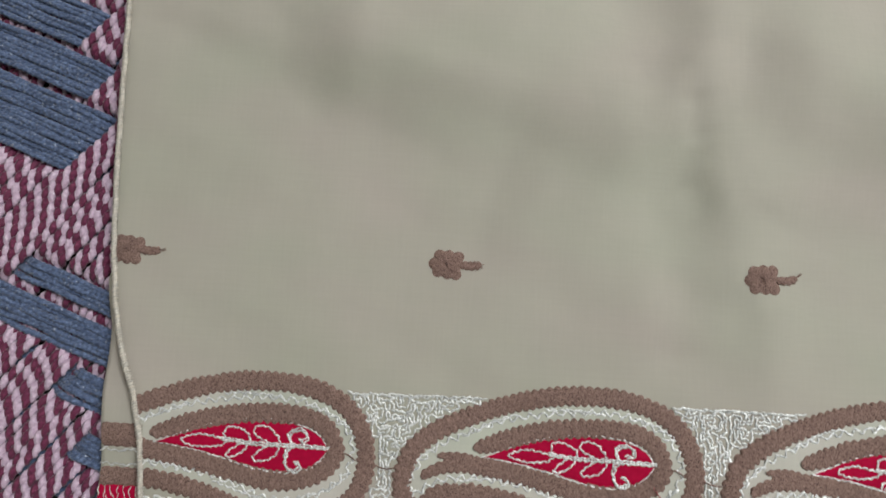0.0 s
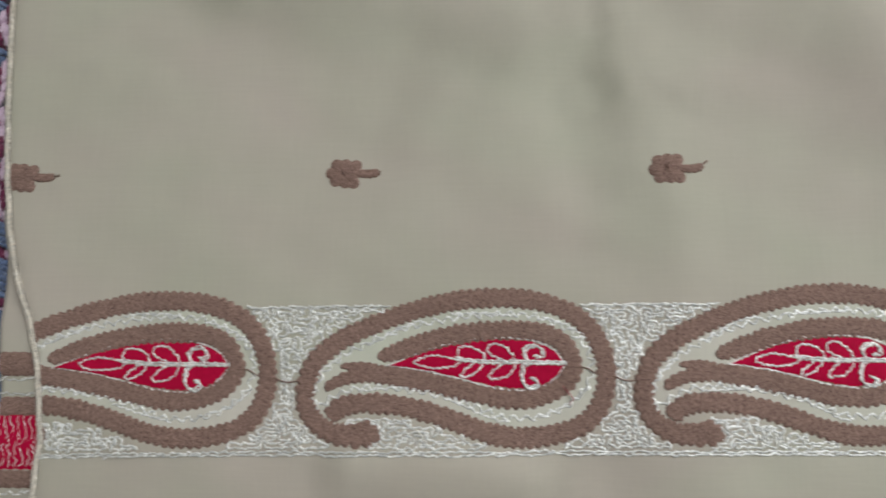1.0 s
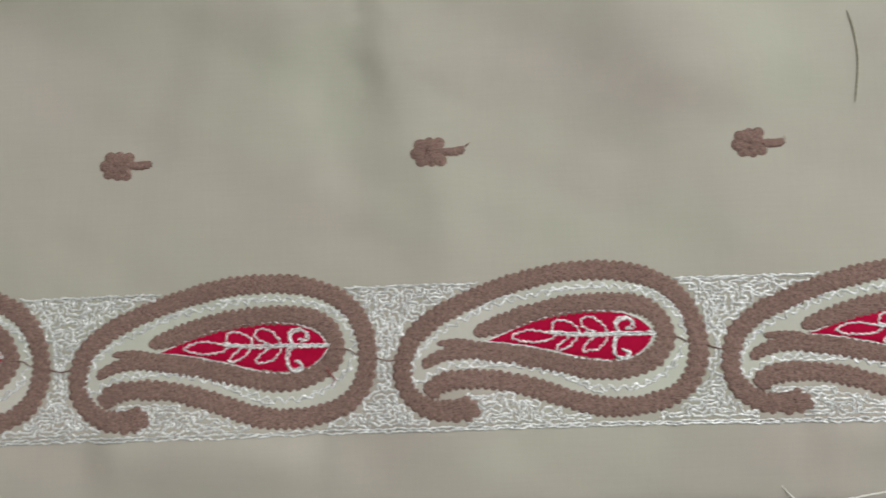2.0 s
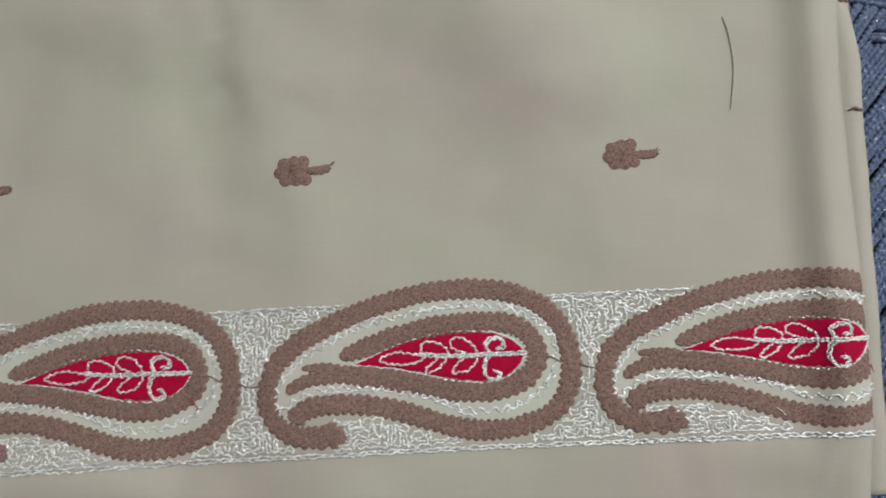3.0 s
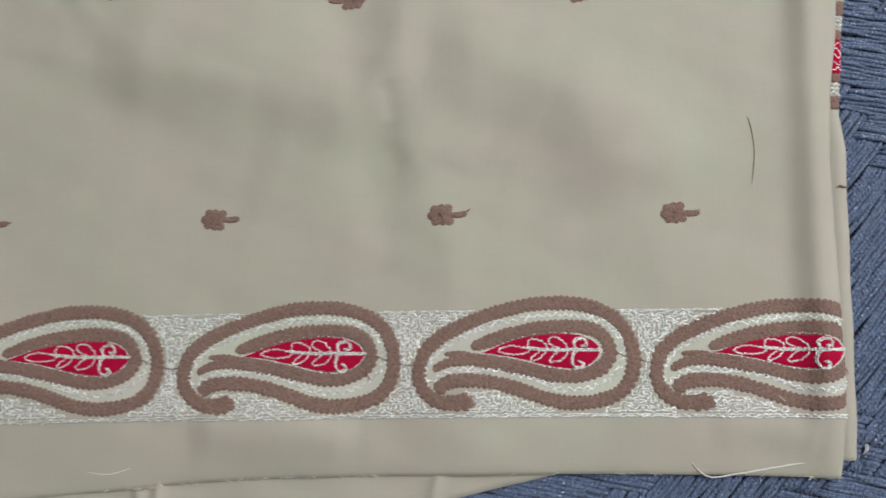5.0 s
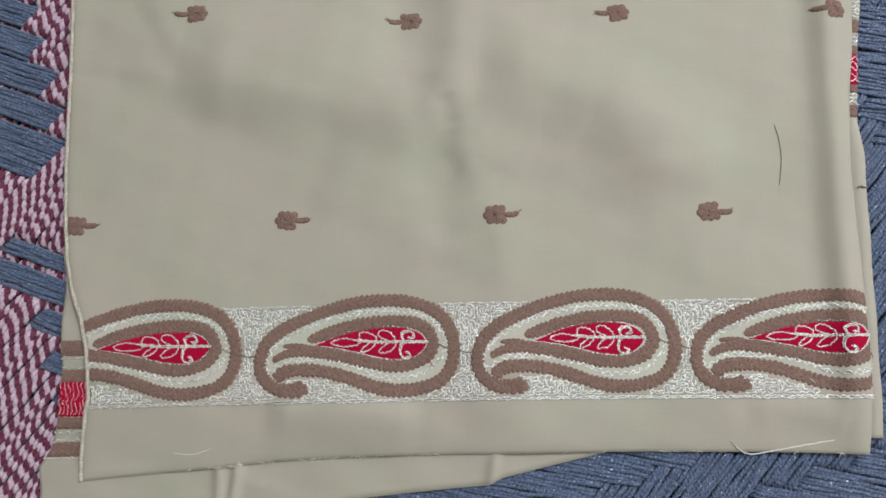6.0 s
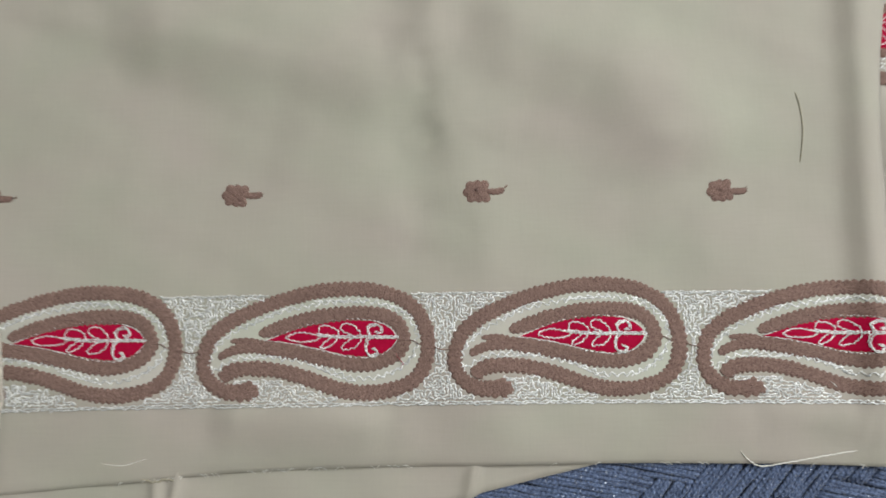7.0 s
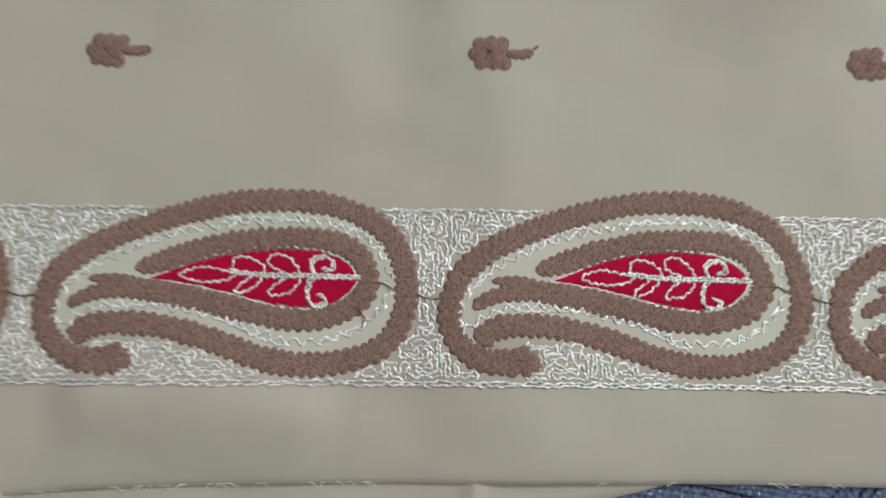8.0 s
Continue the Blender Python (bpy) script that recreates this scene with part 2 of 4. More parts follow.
def fold_height(x, y):
    """Height of the cloth's top over its flat state."""
    x, y = np.asarray(x, float), np.asarray(y, float)
    z = np.zeros(np.broadcast(x, y).shape)
    for line, wide_left, wide_right, h in FOLDS:
        best = np.full(z.shape, 9.0)
        side = np.zeros(z.shape)
        reach = np.zeros(z.shape)
        for i in range(len(line) - 1):
            (x0, y0), (x1, y1) = line[i], line[i + 1]
            dx, dy = x1 - x0, y1 - y0
            s = np.clip(((x - x0) * dx + (y - y0) * dy) / (dx * dx + dy * dy), 0, 1)
            ex, ey = x - x0 - s * dx, y - y0 - s * dy
            d = np.hypot(ex, ey)
            nearer = d < best
            best = np.where(nearer, d, best)
            across = (dx * ey - dy * ex) / math.hypot(dx, dy)
            side = np.where(nearer, across, side)
            reach = np.where(nearer, (i + s) / (len(line) - 1), reach)
        lean = 0.5 + 0.5 * np.tanh(side / 0.004)
        w = wide_right + (wide_left - wide_right) * lean
        ends = np.clip(np.minimum(reach, 1 - reach) / 0.18, 0, 1)
        ends = ends * ends * (3 - 2 * ends)
        z = z + h * np.exp(-((best / w) ** 2)) * (0.25 + 0.75 * ends)
    # the loose lower end sinks a little towards its cut edge
    z = z - 0.0024 * np.clip((-0.030 - y) / 0.033, 0, 1) ** 1.5
    z = z + 0.0007 * np.sin(x * 61 + 1.3 * np.sin(y * 40)) * np.sin(y * 52 + 0.7) + 0.0005 * np.sin(x * 38 - y * 74 + 2.0) + 0.00022 * np.sin(x * 170 + y * 95) * np.sin(y * 140 - x * 60)
    return z


LEFT = [(-0.073, -0.08), (-0.0735, -0.06), (-0.0725, -0.045), (-0.0705, -0.026), (-0.0735, 0.0), (-0.0785, 0.02), (-0.084, 0.034), (-0.089, 0.054),
        (-0.0925, 0.075), (-0.0945, 0.111), (-0.096, 0.148), (-0.0975, 0.186), (-0.099, 0.225), (-0.100, 0.5)]
RIGHT = [(0.3675, -0.08), (0.368, -0.063), (0.3715, -0.034), (0.3738, -0.016), (0.3745, 0.03), (0.3745, 0.069), (0.3748, 0.104), (0.3786, 0.134), (0.3852, 0.168), (0.3894, 0.206), (0.3938, 0.26), (0.396, 0.5)]
BOTTOM = [(-0.09, -0.0735), (-0.073, -0.073), (-0.04, -0.070), (0.009, -0.066), (0.041, -0.063), (0.09, -0.061), (0.138, -0.0605), (0.229, -0.060), (0.307, -0.061), (0.341, -0.062), (0.367, -0.063)]
U_LEFT = [(-0.094, -0.13), (-0.096, -0.082), (-0.0985, -0.065), (-0.091, -0.054), (-0.0885, -0.037), (-0.0885, -0.006), (-0.091, 0.02), (-0.0895, 0.044), (-0.0935, 0.062), (-0.088, 0.1), (-0.088, 0.5)]
U_BOTTOM = [(-0.10, -0.118), (0.0, -0.098), (0.09, -0.0835), (0.137, -0.079), (0.159, -0.0775), (0.168, -0.0735), (0.201, -0.066), (0.229, -0.0595), (0.26, -0.052), (0.36, -0.045)]
S_RIGHT = [(0.3785, -0.056), (0.3805, -0.028), (0.3825, 0.01), (0.3845, 0.049), (0.3865, 0.086), (0.3878, 0.108), (0.3862, 0.13), (0.3905, 0.168), (0.3965, 0.205), (0.4015, 0.25), (0.4045, 0.5)]


def along(line, value, axis):
    p = np.array(line)
    return np.interp(value, p[:, axis], p[:, 1 - axis])


def sheet(name, left, right, bottom, top, cols, rows, height, mat, thick=0.0007):
    """A cloth layer as a fine grid between its edges, closed to a thin slab with a turned-down rim."""
    u = np.linspace(0, 1, cols)
    v = np.linspace(0, 1, rows) ** 1.0
    verts = np.zeros((rows, cols, 3))
    for r, w in enumerate(v):
        x = np.zeros(cols)
        y = np.full(cols, -0.06 + w * (top + 0.06))
        for _ in range(3):
            x = left(y) + u * (right(y) - left(y))
            yb = bottom(x)
            y = yb + w * (top - yb)
        verts[r] = np.stack([x, y, height(x, y)], 1)
    a = verts.reshape(-1, 3)
    b = a.copy()
    b[:, 2] -= thick
    n = len(a)
    f = strip_faces(rows, cols)
    faces = f.tolist() + (f[:, ::-1] + n).tolist()
    rim = [c for c in range(cols)] + [r * cols + cols - 1 for r in range(1, rows)]
    rim += [(rows - 1) * cols + c for c in range(cols - 2, -1, -1)] + [r * cols for r in range(rows - 2, 0, -1)]
    for i, k in zip(rim, rim[1:] + rim[:1]):
        faces.append([i, i + n, k + n, k])
    return mesh_of(name, np.vstack([a, b]), faces, mat)


def top_height(x, y):
    edge = np.minimum(x - along(LEFT, y, 1), along(RIGHT, y, 1) - x)
    edge = np.minimum(edge, y - along(BOTTOM, x, 0))
    rim = np.clip(edge / 0.006, 0, 1)
    return fold_height(x, y) - 0.0010 * (1 - rim) ** 2


def under_height(x, y):
    crease = 0.0024 * np.exp(-((x - 0.0070) / 0.0032) ** 2) + 0.0028 * np.exp(-((x - 0.0172 - 0.15 * (y + 0.07)) / 0.0030) ** 2) + 0.0022 * np.exp(-((x - 0.162 - 0.2 * (y + 0.07)) / 0.0030) ** 2)
    crease = crease + 0.0010 * np.exp(-((y + 0.0735 + 0.22 * (x - 0.02)) / 0.0022) ** 2) * np.exp(-((x - 0.032) / 0.014) ** 2)
    lower = 0.0006 * np.exp(-((y + 0.083 + 0.05 * (x + 0.09)) / 0.002) ** 2) * (x < -0.05)
    return -0.0030 - 0.0018 * np.clip((-0.030 - y) / 0.033, 0, 1) + crease * (y < -0.055) + lower + 0.0007 * np.sin(x * 95 + 20 * y) * np.sin(y * 150 + 30 * x)


def strip_height(x, y):
    d = along(S_RIGHT, y, 1) - x
    return -0.0036 - 0.0008 * np.clip((-0.030 - y) / 0.033, 0, 1) + 0.0014 * np.exp(-((d - 0.005) / 0.004) ** 2) - 0.0012 * np.clip(1 - d / 0.003, 0, 1) ** 2 + 0.0004 * np.sin(y * 130)


fabric = tagged(new("folded_fabric"), "folded beige cotton cloth with a brown and silver paisley border", "fabric")
fabric.location = (0, 0, TOP)
top_layer = part("top_layer", sheet("top_layer", lambda y: along(LEFT, y, 1), lambda y: along(RIGHT, y, 1), lambda x: along(BOTTOM, x, 0), 0.45, 220, 240, top_height, CLOTH), fabric)
part("under_layer", sheet("under_layer", lambda y: along(U_LEFT, y, 1), lambda y: 0.34 + 0 * y, lambda x: along(U_BOTTOM, x, 0), 0.44, 240, 150, under_height, CLOTH), fabric, "lower fold of the same cloth, creased")
part("side_fold", sheet("side_fold", lambda y: 0.345 + 0 * y, lambda y: along(S_RIGHT, y, 1), lambda x: -0.0545 + 0 * x, 0.44, 40, 200, strip_height, CLOTH), fabric, "folded-back side of the cloth")


# ---- embroidery ----
def inside_cloth(x, y):
    return (x > along(LEFT, y, 1) + 0.0012) & (x < along(RIGHT, y, 1) - 0.0008)


def stretched(points, k, about):
    return [(about + (a - about) * k, b * (1 + 0.6 * (k - 1))) for a, b in points]


def mm(points, dx=0.0, dy=0.0, rise=1.0):
    return [(a * 0.001 + dx, (b * rise if b > 0 else b) * 0.001 + dy) for a, b in points]


# the paisley, in millimetres from the right tip of its leaf
OUTER = [(-76, -24), (-84, -24), (-91, -20.6), (-95.2, -15), (-96, -8.7), (-93.4, 0.6), (-89.6, 5.4), (-84, 9.8), (-79, 12.6), (-68.6, 17.2), (-58, 21), (-47.4, 23.8), (-36.8, 25.8), (-26, 26.4), (-15.5, 26.1), (-5, 24.1),
         (4.6, 19.8), (11.4, 12.8), (15.2, 3), (15.1, -7.2), (11.5, -16), (5.4, -21), (-1.5, -23.4), (-9.5, -24.8), (-19.6, -24.8), (-29.8, -22.8), (-39.9, -19.3), (-50.1, -16), (-60.5, -13.7), (-70.9, -12.8), (-78.5, -13.2), (-84, -15), (-86.5, -18.5)]
INNER = [(-69, 4), (-63.6, 5.6), (-56.9, 7.7), (-48.4, 10.4), (-37.7, 12.7), (-27, 13.9), (-16.5, 14.1), (-9.8, 13.5), (-3.2, 11.6), (1.8, 7), (3.4, -0.4), (-0.8, -6.6), (-9.5, -10.4), (-18.5, -11.3), (-28.8, -10), (-39, -7.7), (-49.5, -5.4),
         (-59.9, -3.4), (-70.4, -2.3), (-78.9, -3.2), (-85.3, -5.5), (-88.6, -7.8)]
FORK = [(-67.8, -1.1), (-76, 0.5), (-82.9, 0.7)]
LEAF_TOP = [(-64, 0.9), (-57.3, 3.7), (-48.7, 7.2), (-37.9, 10), (-27.3, 11.2), (-16.8, 10.8), (-11.6, 9.8), (-6.5, 7.7), (-3, 4.9), (-1.1, 1.2)]
LEAF_LOW = [(-1.1, 1.2), (-3.6, -2.7), (-7.7, -6), (-11.9, -7.5), (-19.3, -7.9), (-28.6, -6.5), (-38.8, -3.8), (-49.2, -1.4), (-57.6, 0), (-64, 0.9)]
ZIGZAG = [(-92.5, -14.8), (-92.9, -8.2), (-88.5, -1), (-81.6, 4.9), (-71.2, 10.1), (-62, 14), (-53, 16.5), (-42.9, 18.4), (-31.5, 20), (-20.5, 20.4), (-10.4, 19.4), (-2.8, 17), (3.4, 13.4), (8, 9), (10.2, 4), (10, -2.4), (7.6, -7.8),
          (3.5, -12), (0, -14.4), (-5.6, -16.7), (-12.4, -18), (-21.2, -18), (-27.6, -16), (-33.9, -13.5), (-42.5, -10.9), (-51.2, -9), (-60, -7.7), (-71, -7), (-77.8, -7.7), (-83.4, -9.4), (-88, -12.3)]
STEM = [(-39.4, 3.4), (-30, 2.3), (-17.4, 2.1), (-1.1, 1.9)]
LOOPS = [[(-38.4, 2.9), (-44.6, 4.3), (-48.8, 4.6), (-52, 3.8), (-54.7, 2.2), (-51.2, 0.4), (-46, 0), (-40.7, 0.6), (-38, 2.3)],
         [(-29.4, 2.2), (-29.8, 5), (-31.8, 6.6), (-34.9, 7.8), (-38.1, 7.7), (-39.2, 6.1), (-38.9, 4.2), (-36.7, 2.8)],
         [(-18.5, 2.4), (-19.3, 4.7), (-21.7, 7.4), (-24.3, 8.7), (-27, 8.7), (-28.4, 7.1), (-27.7, 5.2), (-25.3, 4), (-22, 2.5)],
         [(-29.6, 2), (-32.4, -1.4), (-35.7, -3), (-37.8, -3.1), (-37.2, -1.5), (-35, 0.4), (-32.8, 2.1)],
         [(-18.5, 2), (-19.4, -0.8), (-22, -3.1), (-25.9, -4), (-27.9, -3.6), (-26.9, -1.5), (-24.3, 0.6), (-21.6, 2)]]
CURLS = [[(-13.6, 2.4), (-14.8, 3.8), (-15.3, 5.9), (-14.1, 7.4), (-11.7, 8.1), (-9.5, 7.3), (-8.6, 5.5), (-9.5, 4.2), (-11, 4.1)],
         [(-13.7, 2), (-15.5, 0.5), (-16.3, -2.3), (-15.9, -5.2), (-14.4, -6.8), (-12.3, -7.1), (-10.8, -6), (-10.9, -4.4), (-12.3, -4)]]


def scalloped_band(points, half, seed, lobe=0.0030, slim=0.0, slim_end=0.0, high=0.0006, keep=inside_cloth, ground=top_height):
    """A thick band of looped stitches: scalloped on both sides, domed across, rough with single stitches."""
    rng = np.random.default_rng(seed)
    p = smooth_line(points, 0.0005)
    n, cols = len(p), 13
    s = np.arange(n) * 0.0005
    tan, nor = normals_2d(p)
    side = np.linspace(-1, 1, cols)
    beat = s / lobe + 0.25 * np.sin(s / 0.011 + seed)
    grooves_l = np.abs(np.sin(np.pi * beat)) ** 0.7
    grooves_r = np.abs(np.sin(np.pi * (beat + 0.4))) ** 0.7
    taper = np.clip(np.minimum(s, s[-1] - s) / 0.003 + 0.45, 0, 1)
    if slim:
        taper = taper * np.clip(0.6 + 0.4 * s / slim, 0, 1)
    if slim_end:
        taper = taper * np.clip(0.5 + 0.5 * (s[-1] - s) / slim_end, 0, 1)
    wob = np.interp(s, np.arange(0, s[-1] + 0.006, 0.003), rng.normal(0, 0.045, len(np.arange(0, s[-1] + 0.006, 0.003))))
    wide = np.where(side[None, :] < 0, grooves_l[:, None], grooves_r[:, None])
    w = half * taper[:, None] * (1 + wob[:, None]) * (0.74 + 0.33 * wide)
    off = side[None, :] * w
    # the teeth lean forward on both sides
    lean = 0.0006 * side[None, :] ** 2 * np.minimum(1, taper)[:, None]
    x = p[:, 0, None] + nor[:, 0, None] * off + tan[:, 0, None] * lean
    y = p[:, 1, None] + nor[:, 1, None] * off + tan[:, 1, None] * lean
    dome = (1 - np.abs(side[None, :]) ** 5.0)
    dent = 1 - 0.3 * (1 - wide) * np.abs(side[None, :])
    rough = rng.normal(0, 0.00010, (n, cols)) * (np.abs(side[None, :]) < 0.95)
    z = ground(x, y) + 0.0002 + high * dome * dent + rough
    z[:, 0] = ground(x[:, 0], y[:, 0]) - 0.0001
    z[:, -1] = ground(x[:, -1], y[:, -1]) - 0.0001
    f = strip_faces(n, cols)
    ok = keep(x, y).reshape(-1)
    f = f[ok[f].all(1)][:, ::-1]
    return np.stack([x, y, z], -1).reshape(-1, 3), f


def lobed_outline(lobes, ang, rx, ry, rng):
    """Distance from the middle to the outline of a blob made of round lobes about an oval core, at each angle."""
    out = 1 / np.sqrt((np.cos(ang) / rx) ** 2 + (np.sin(ang) / ry) ** 2)
    for cx, cy, r in lobes:
        cx, cy, r = (v * 0.001 * rng.uniform(0.94, 1.06) for v in (cx, cy, r))
        on = cx * np.cos(ang) + cy * np.sin(ang)
        off = cx * np.sin(ang) - cy * np.cos(ang)
        hit = np.abs(off) < r
        out = np.where(hit, np.maximum(out, on + np.sqrt(np.maximum(r * r - off * off, 0))), out)
    return out


# lobes of the knob in which a paisley's tail ends, in millimetres from the knob's middle
KNOB = [(1.4, 3.2, 1.8), (4.4, 1.4, 1.7), (5.0, -1.6, 1.9), (2.0, -3.3, 1.8), (-2.4, -3.4, 2.0), (-4.8, 0.8, 2.6)]


def tail_knob(x, y, seed):
    rng = np.random.default_rng(seed)
    rings, spokes = 9, 72
    ang = np.linspace(0, 2 * np.pi, spokes, endpoint=False)
    out = lobed_outline(KNOB, ang, 0.0050, 0.0040, rng)
    rad = np.linspace(0.02, 1, rings)[:, None]
    px, py = x + rad * out * np.cos(ang), y + rad * out * np.sin(ang)
    pz = top_height(px, py) + 0.0002 + 0.0007 * (1 - rad ** 5) + rng.normal(0, 0.00010, px.shape) * (rad < 0.97)
    ok = inside_cloth(px, py).reshape(-1)
    r, k = np.arange(rings - 1)[:, None] * spokes, np.arange(spokes)[None, :]
    n = (k + 1) % spokes
    f = np.stack([r + spokes + k, r + spokes + n, r + n, r + k], -1).reshape(-1, 4)
    return np.stack([px, py, pz], -1).reshape(-1, 3), f[ok[f].all(1)]


def stitches(heap, line, rng, length=0.0019, wide=0.00042, lean=0.35, lift=0.0006, keep=inside_cloth, ground=top_height):
    """Thread laid in short links along a line, each a small spindle that leans a little to one side."""
    p = even(np.asarray(line, float), length * 0.82)
    t, nor = normals_2d(p)
    sides = 5
    ang = np.linspace(0, 2 * np.pi, sides, endpoint=False)
    prof = np.array([(-0.55, 0.25), (-0.2, 1.0), (0.2, 1.0), (0.55, 0.25)])
    zs = ground(p[:, 0], p[:, 1])
    ok = keep(p[:, 0], p[:, 1])
    for i in range(len(p)):
        if not ok[i]:
            continue
        a = lean * (1 if i % 2 else -1) + rng.normal(0, 0.12)
        d = np.array([t[i, 0] * math.cos(a) - t[i, 1] * math.sin(a), t[i, 0] * math.sin(a) + t[i, 1] * math.cos(a)])
        q = np.array([-d[1], d[0]])
        ln, wd = length * rng.uniform(0.85, 1.15), wide * rng.uniform(0.85, 1.2)
        off = rng.normal(0, 0.00012, 2)
        c = prof[:, 0, None] * ln
        r = prof[:, 1, None] * wd
        x = p[i, 0] + off[0] + c * d[0] + r * np.cos(ang) * q[0]
        y = p[i, 1] + off[1] + c * d[1] + r * np.cos(ang) * q[1]
        z = zs[i] + lift + rng.normal(0, 0.00006) + r * np.sin(ang) * 0.42
        v = np.stack([x, y, z], -1).reshape(-1, 3)
        k = np.arange(sides)
        f = []
        for ring in range(3):
            b = ring * sides
            f.append(np.stack([b + k, b + (k + 1) % sides, b + sides + (k + 1) % sides, b + sides + k], -1))
        heap.add(v, np.vstack(f))


def zigzag_line(points, wave, swing):
    p = smooth_line(points, wave / 2)
    _, nor = normals_2d(p)
    sign = np.where(np.arange(len(p)) % 2 == 0, 1.0, -1.0)
    return p + nor * (sign * swing)[:, None]


def leaf_patch(dx, dy, rise, k, about):
    """Red satin leaf sewn on flat, a little proud of the cloth and rounded at its rim."""
    up = smooth_line(mm(stretched(LEAF_TOP, k, about), dx, dy, rise), 0.0012)
    lo = smooth_line(mm(stretched(LEAF_LOW, k, about), dx, dy, rise), 0.0012)[::-1]
    n, cols = 60, 15
    s = np.linspace(0, 1, n)
    a = np.stack([np.interp(s, np.linspace(0, 1, len(up)), up[:, k]) for k in (0, 1)], 1)
    b = np.stack([np.interp(s, np.linspace(0, 1, len(lo)), lo[:, k]) for k in (0, 1)], 1)
    v = np.linspace(0, 1, cols)
    x = a[:, 0, None] * (1 - v) + b[:, 0, None] * v
    y = a[:, 1, None] * (1 - v) + b[:, 1, None] * v
    rim = 1 - np.abs(2 * v - 1) ** 6
    z = top_height(x, y) + 0.0001 + 0.0006 * rim[None, :] + 0.0001 * np.sin(x * 900) * np.sin(y * 800)
    f = strip_faces(n, cols)
    ok = inside_cloth(x, y).reshape(-1)
    f = f[ok[f].all(1)][:, ::-1]
    f = f[np.linalg.norm(np.stack([x, y], -1).reshape(-1, 2)[f[:, 0]] - np.stack([x, y], -1).reshape(-1, 2)[f[:, 2]], axis=1) > 1e-6]
    return mesh_of("leaf_patch", np.stack([x, y, z], -1).reshape(-1, 3), f, RED)


def inside_polygon(x, y, poly):
    hit = np.zeros(np.shape(x), bool)
    for (x0, y0), (x1, y1) in zip(poly, np.roll(poly, -1, axis=0)):
        cross = ((y0 > y) != (y1 > y)) & (x < (x1 - x0) * (y - y0) / (y1 - y0 + 1e-12) + x0)
        hit ^= cross
    return hit


def pale_ground(dx, dy, rise):
    """The lighter field inside the outer band, a thin sheet that ends under the band."""
    cell = 0.0016
    o = smooth_line(mm(OUTER, dx, dy, rise), 0.002)
    xs = np.arange(o[:, 0].min(), o[:, 0].max() + cell, cell)
    ys = np.arange(o[:, 1].min(), o[:, 1].max() + cell, cell)
    gx, gy = np.meshgrid(xs, ys, indexing="ij")
    ok = (inside_polygon(gx, gy, o) & inside_cloth(gx, gy)).reshape(-1)
    f = strip_faces(len(xs), len(ys))
    f = f[ok[f].all(1)][:, ::-1]
    return mesh_of("pale_ground", np.stack([gx, gy, top_height(gx, gy) + 0.00022], -1).reshape(-1, 3), f, GROUND)


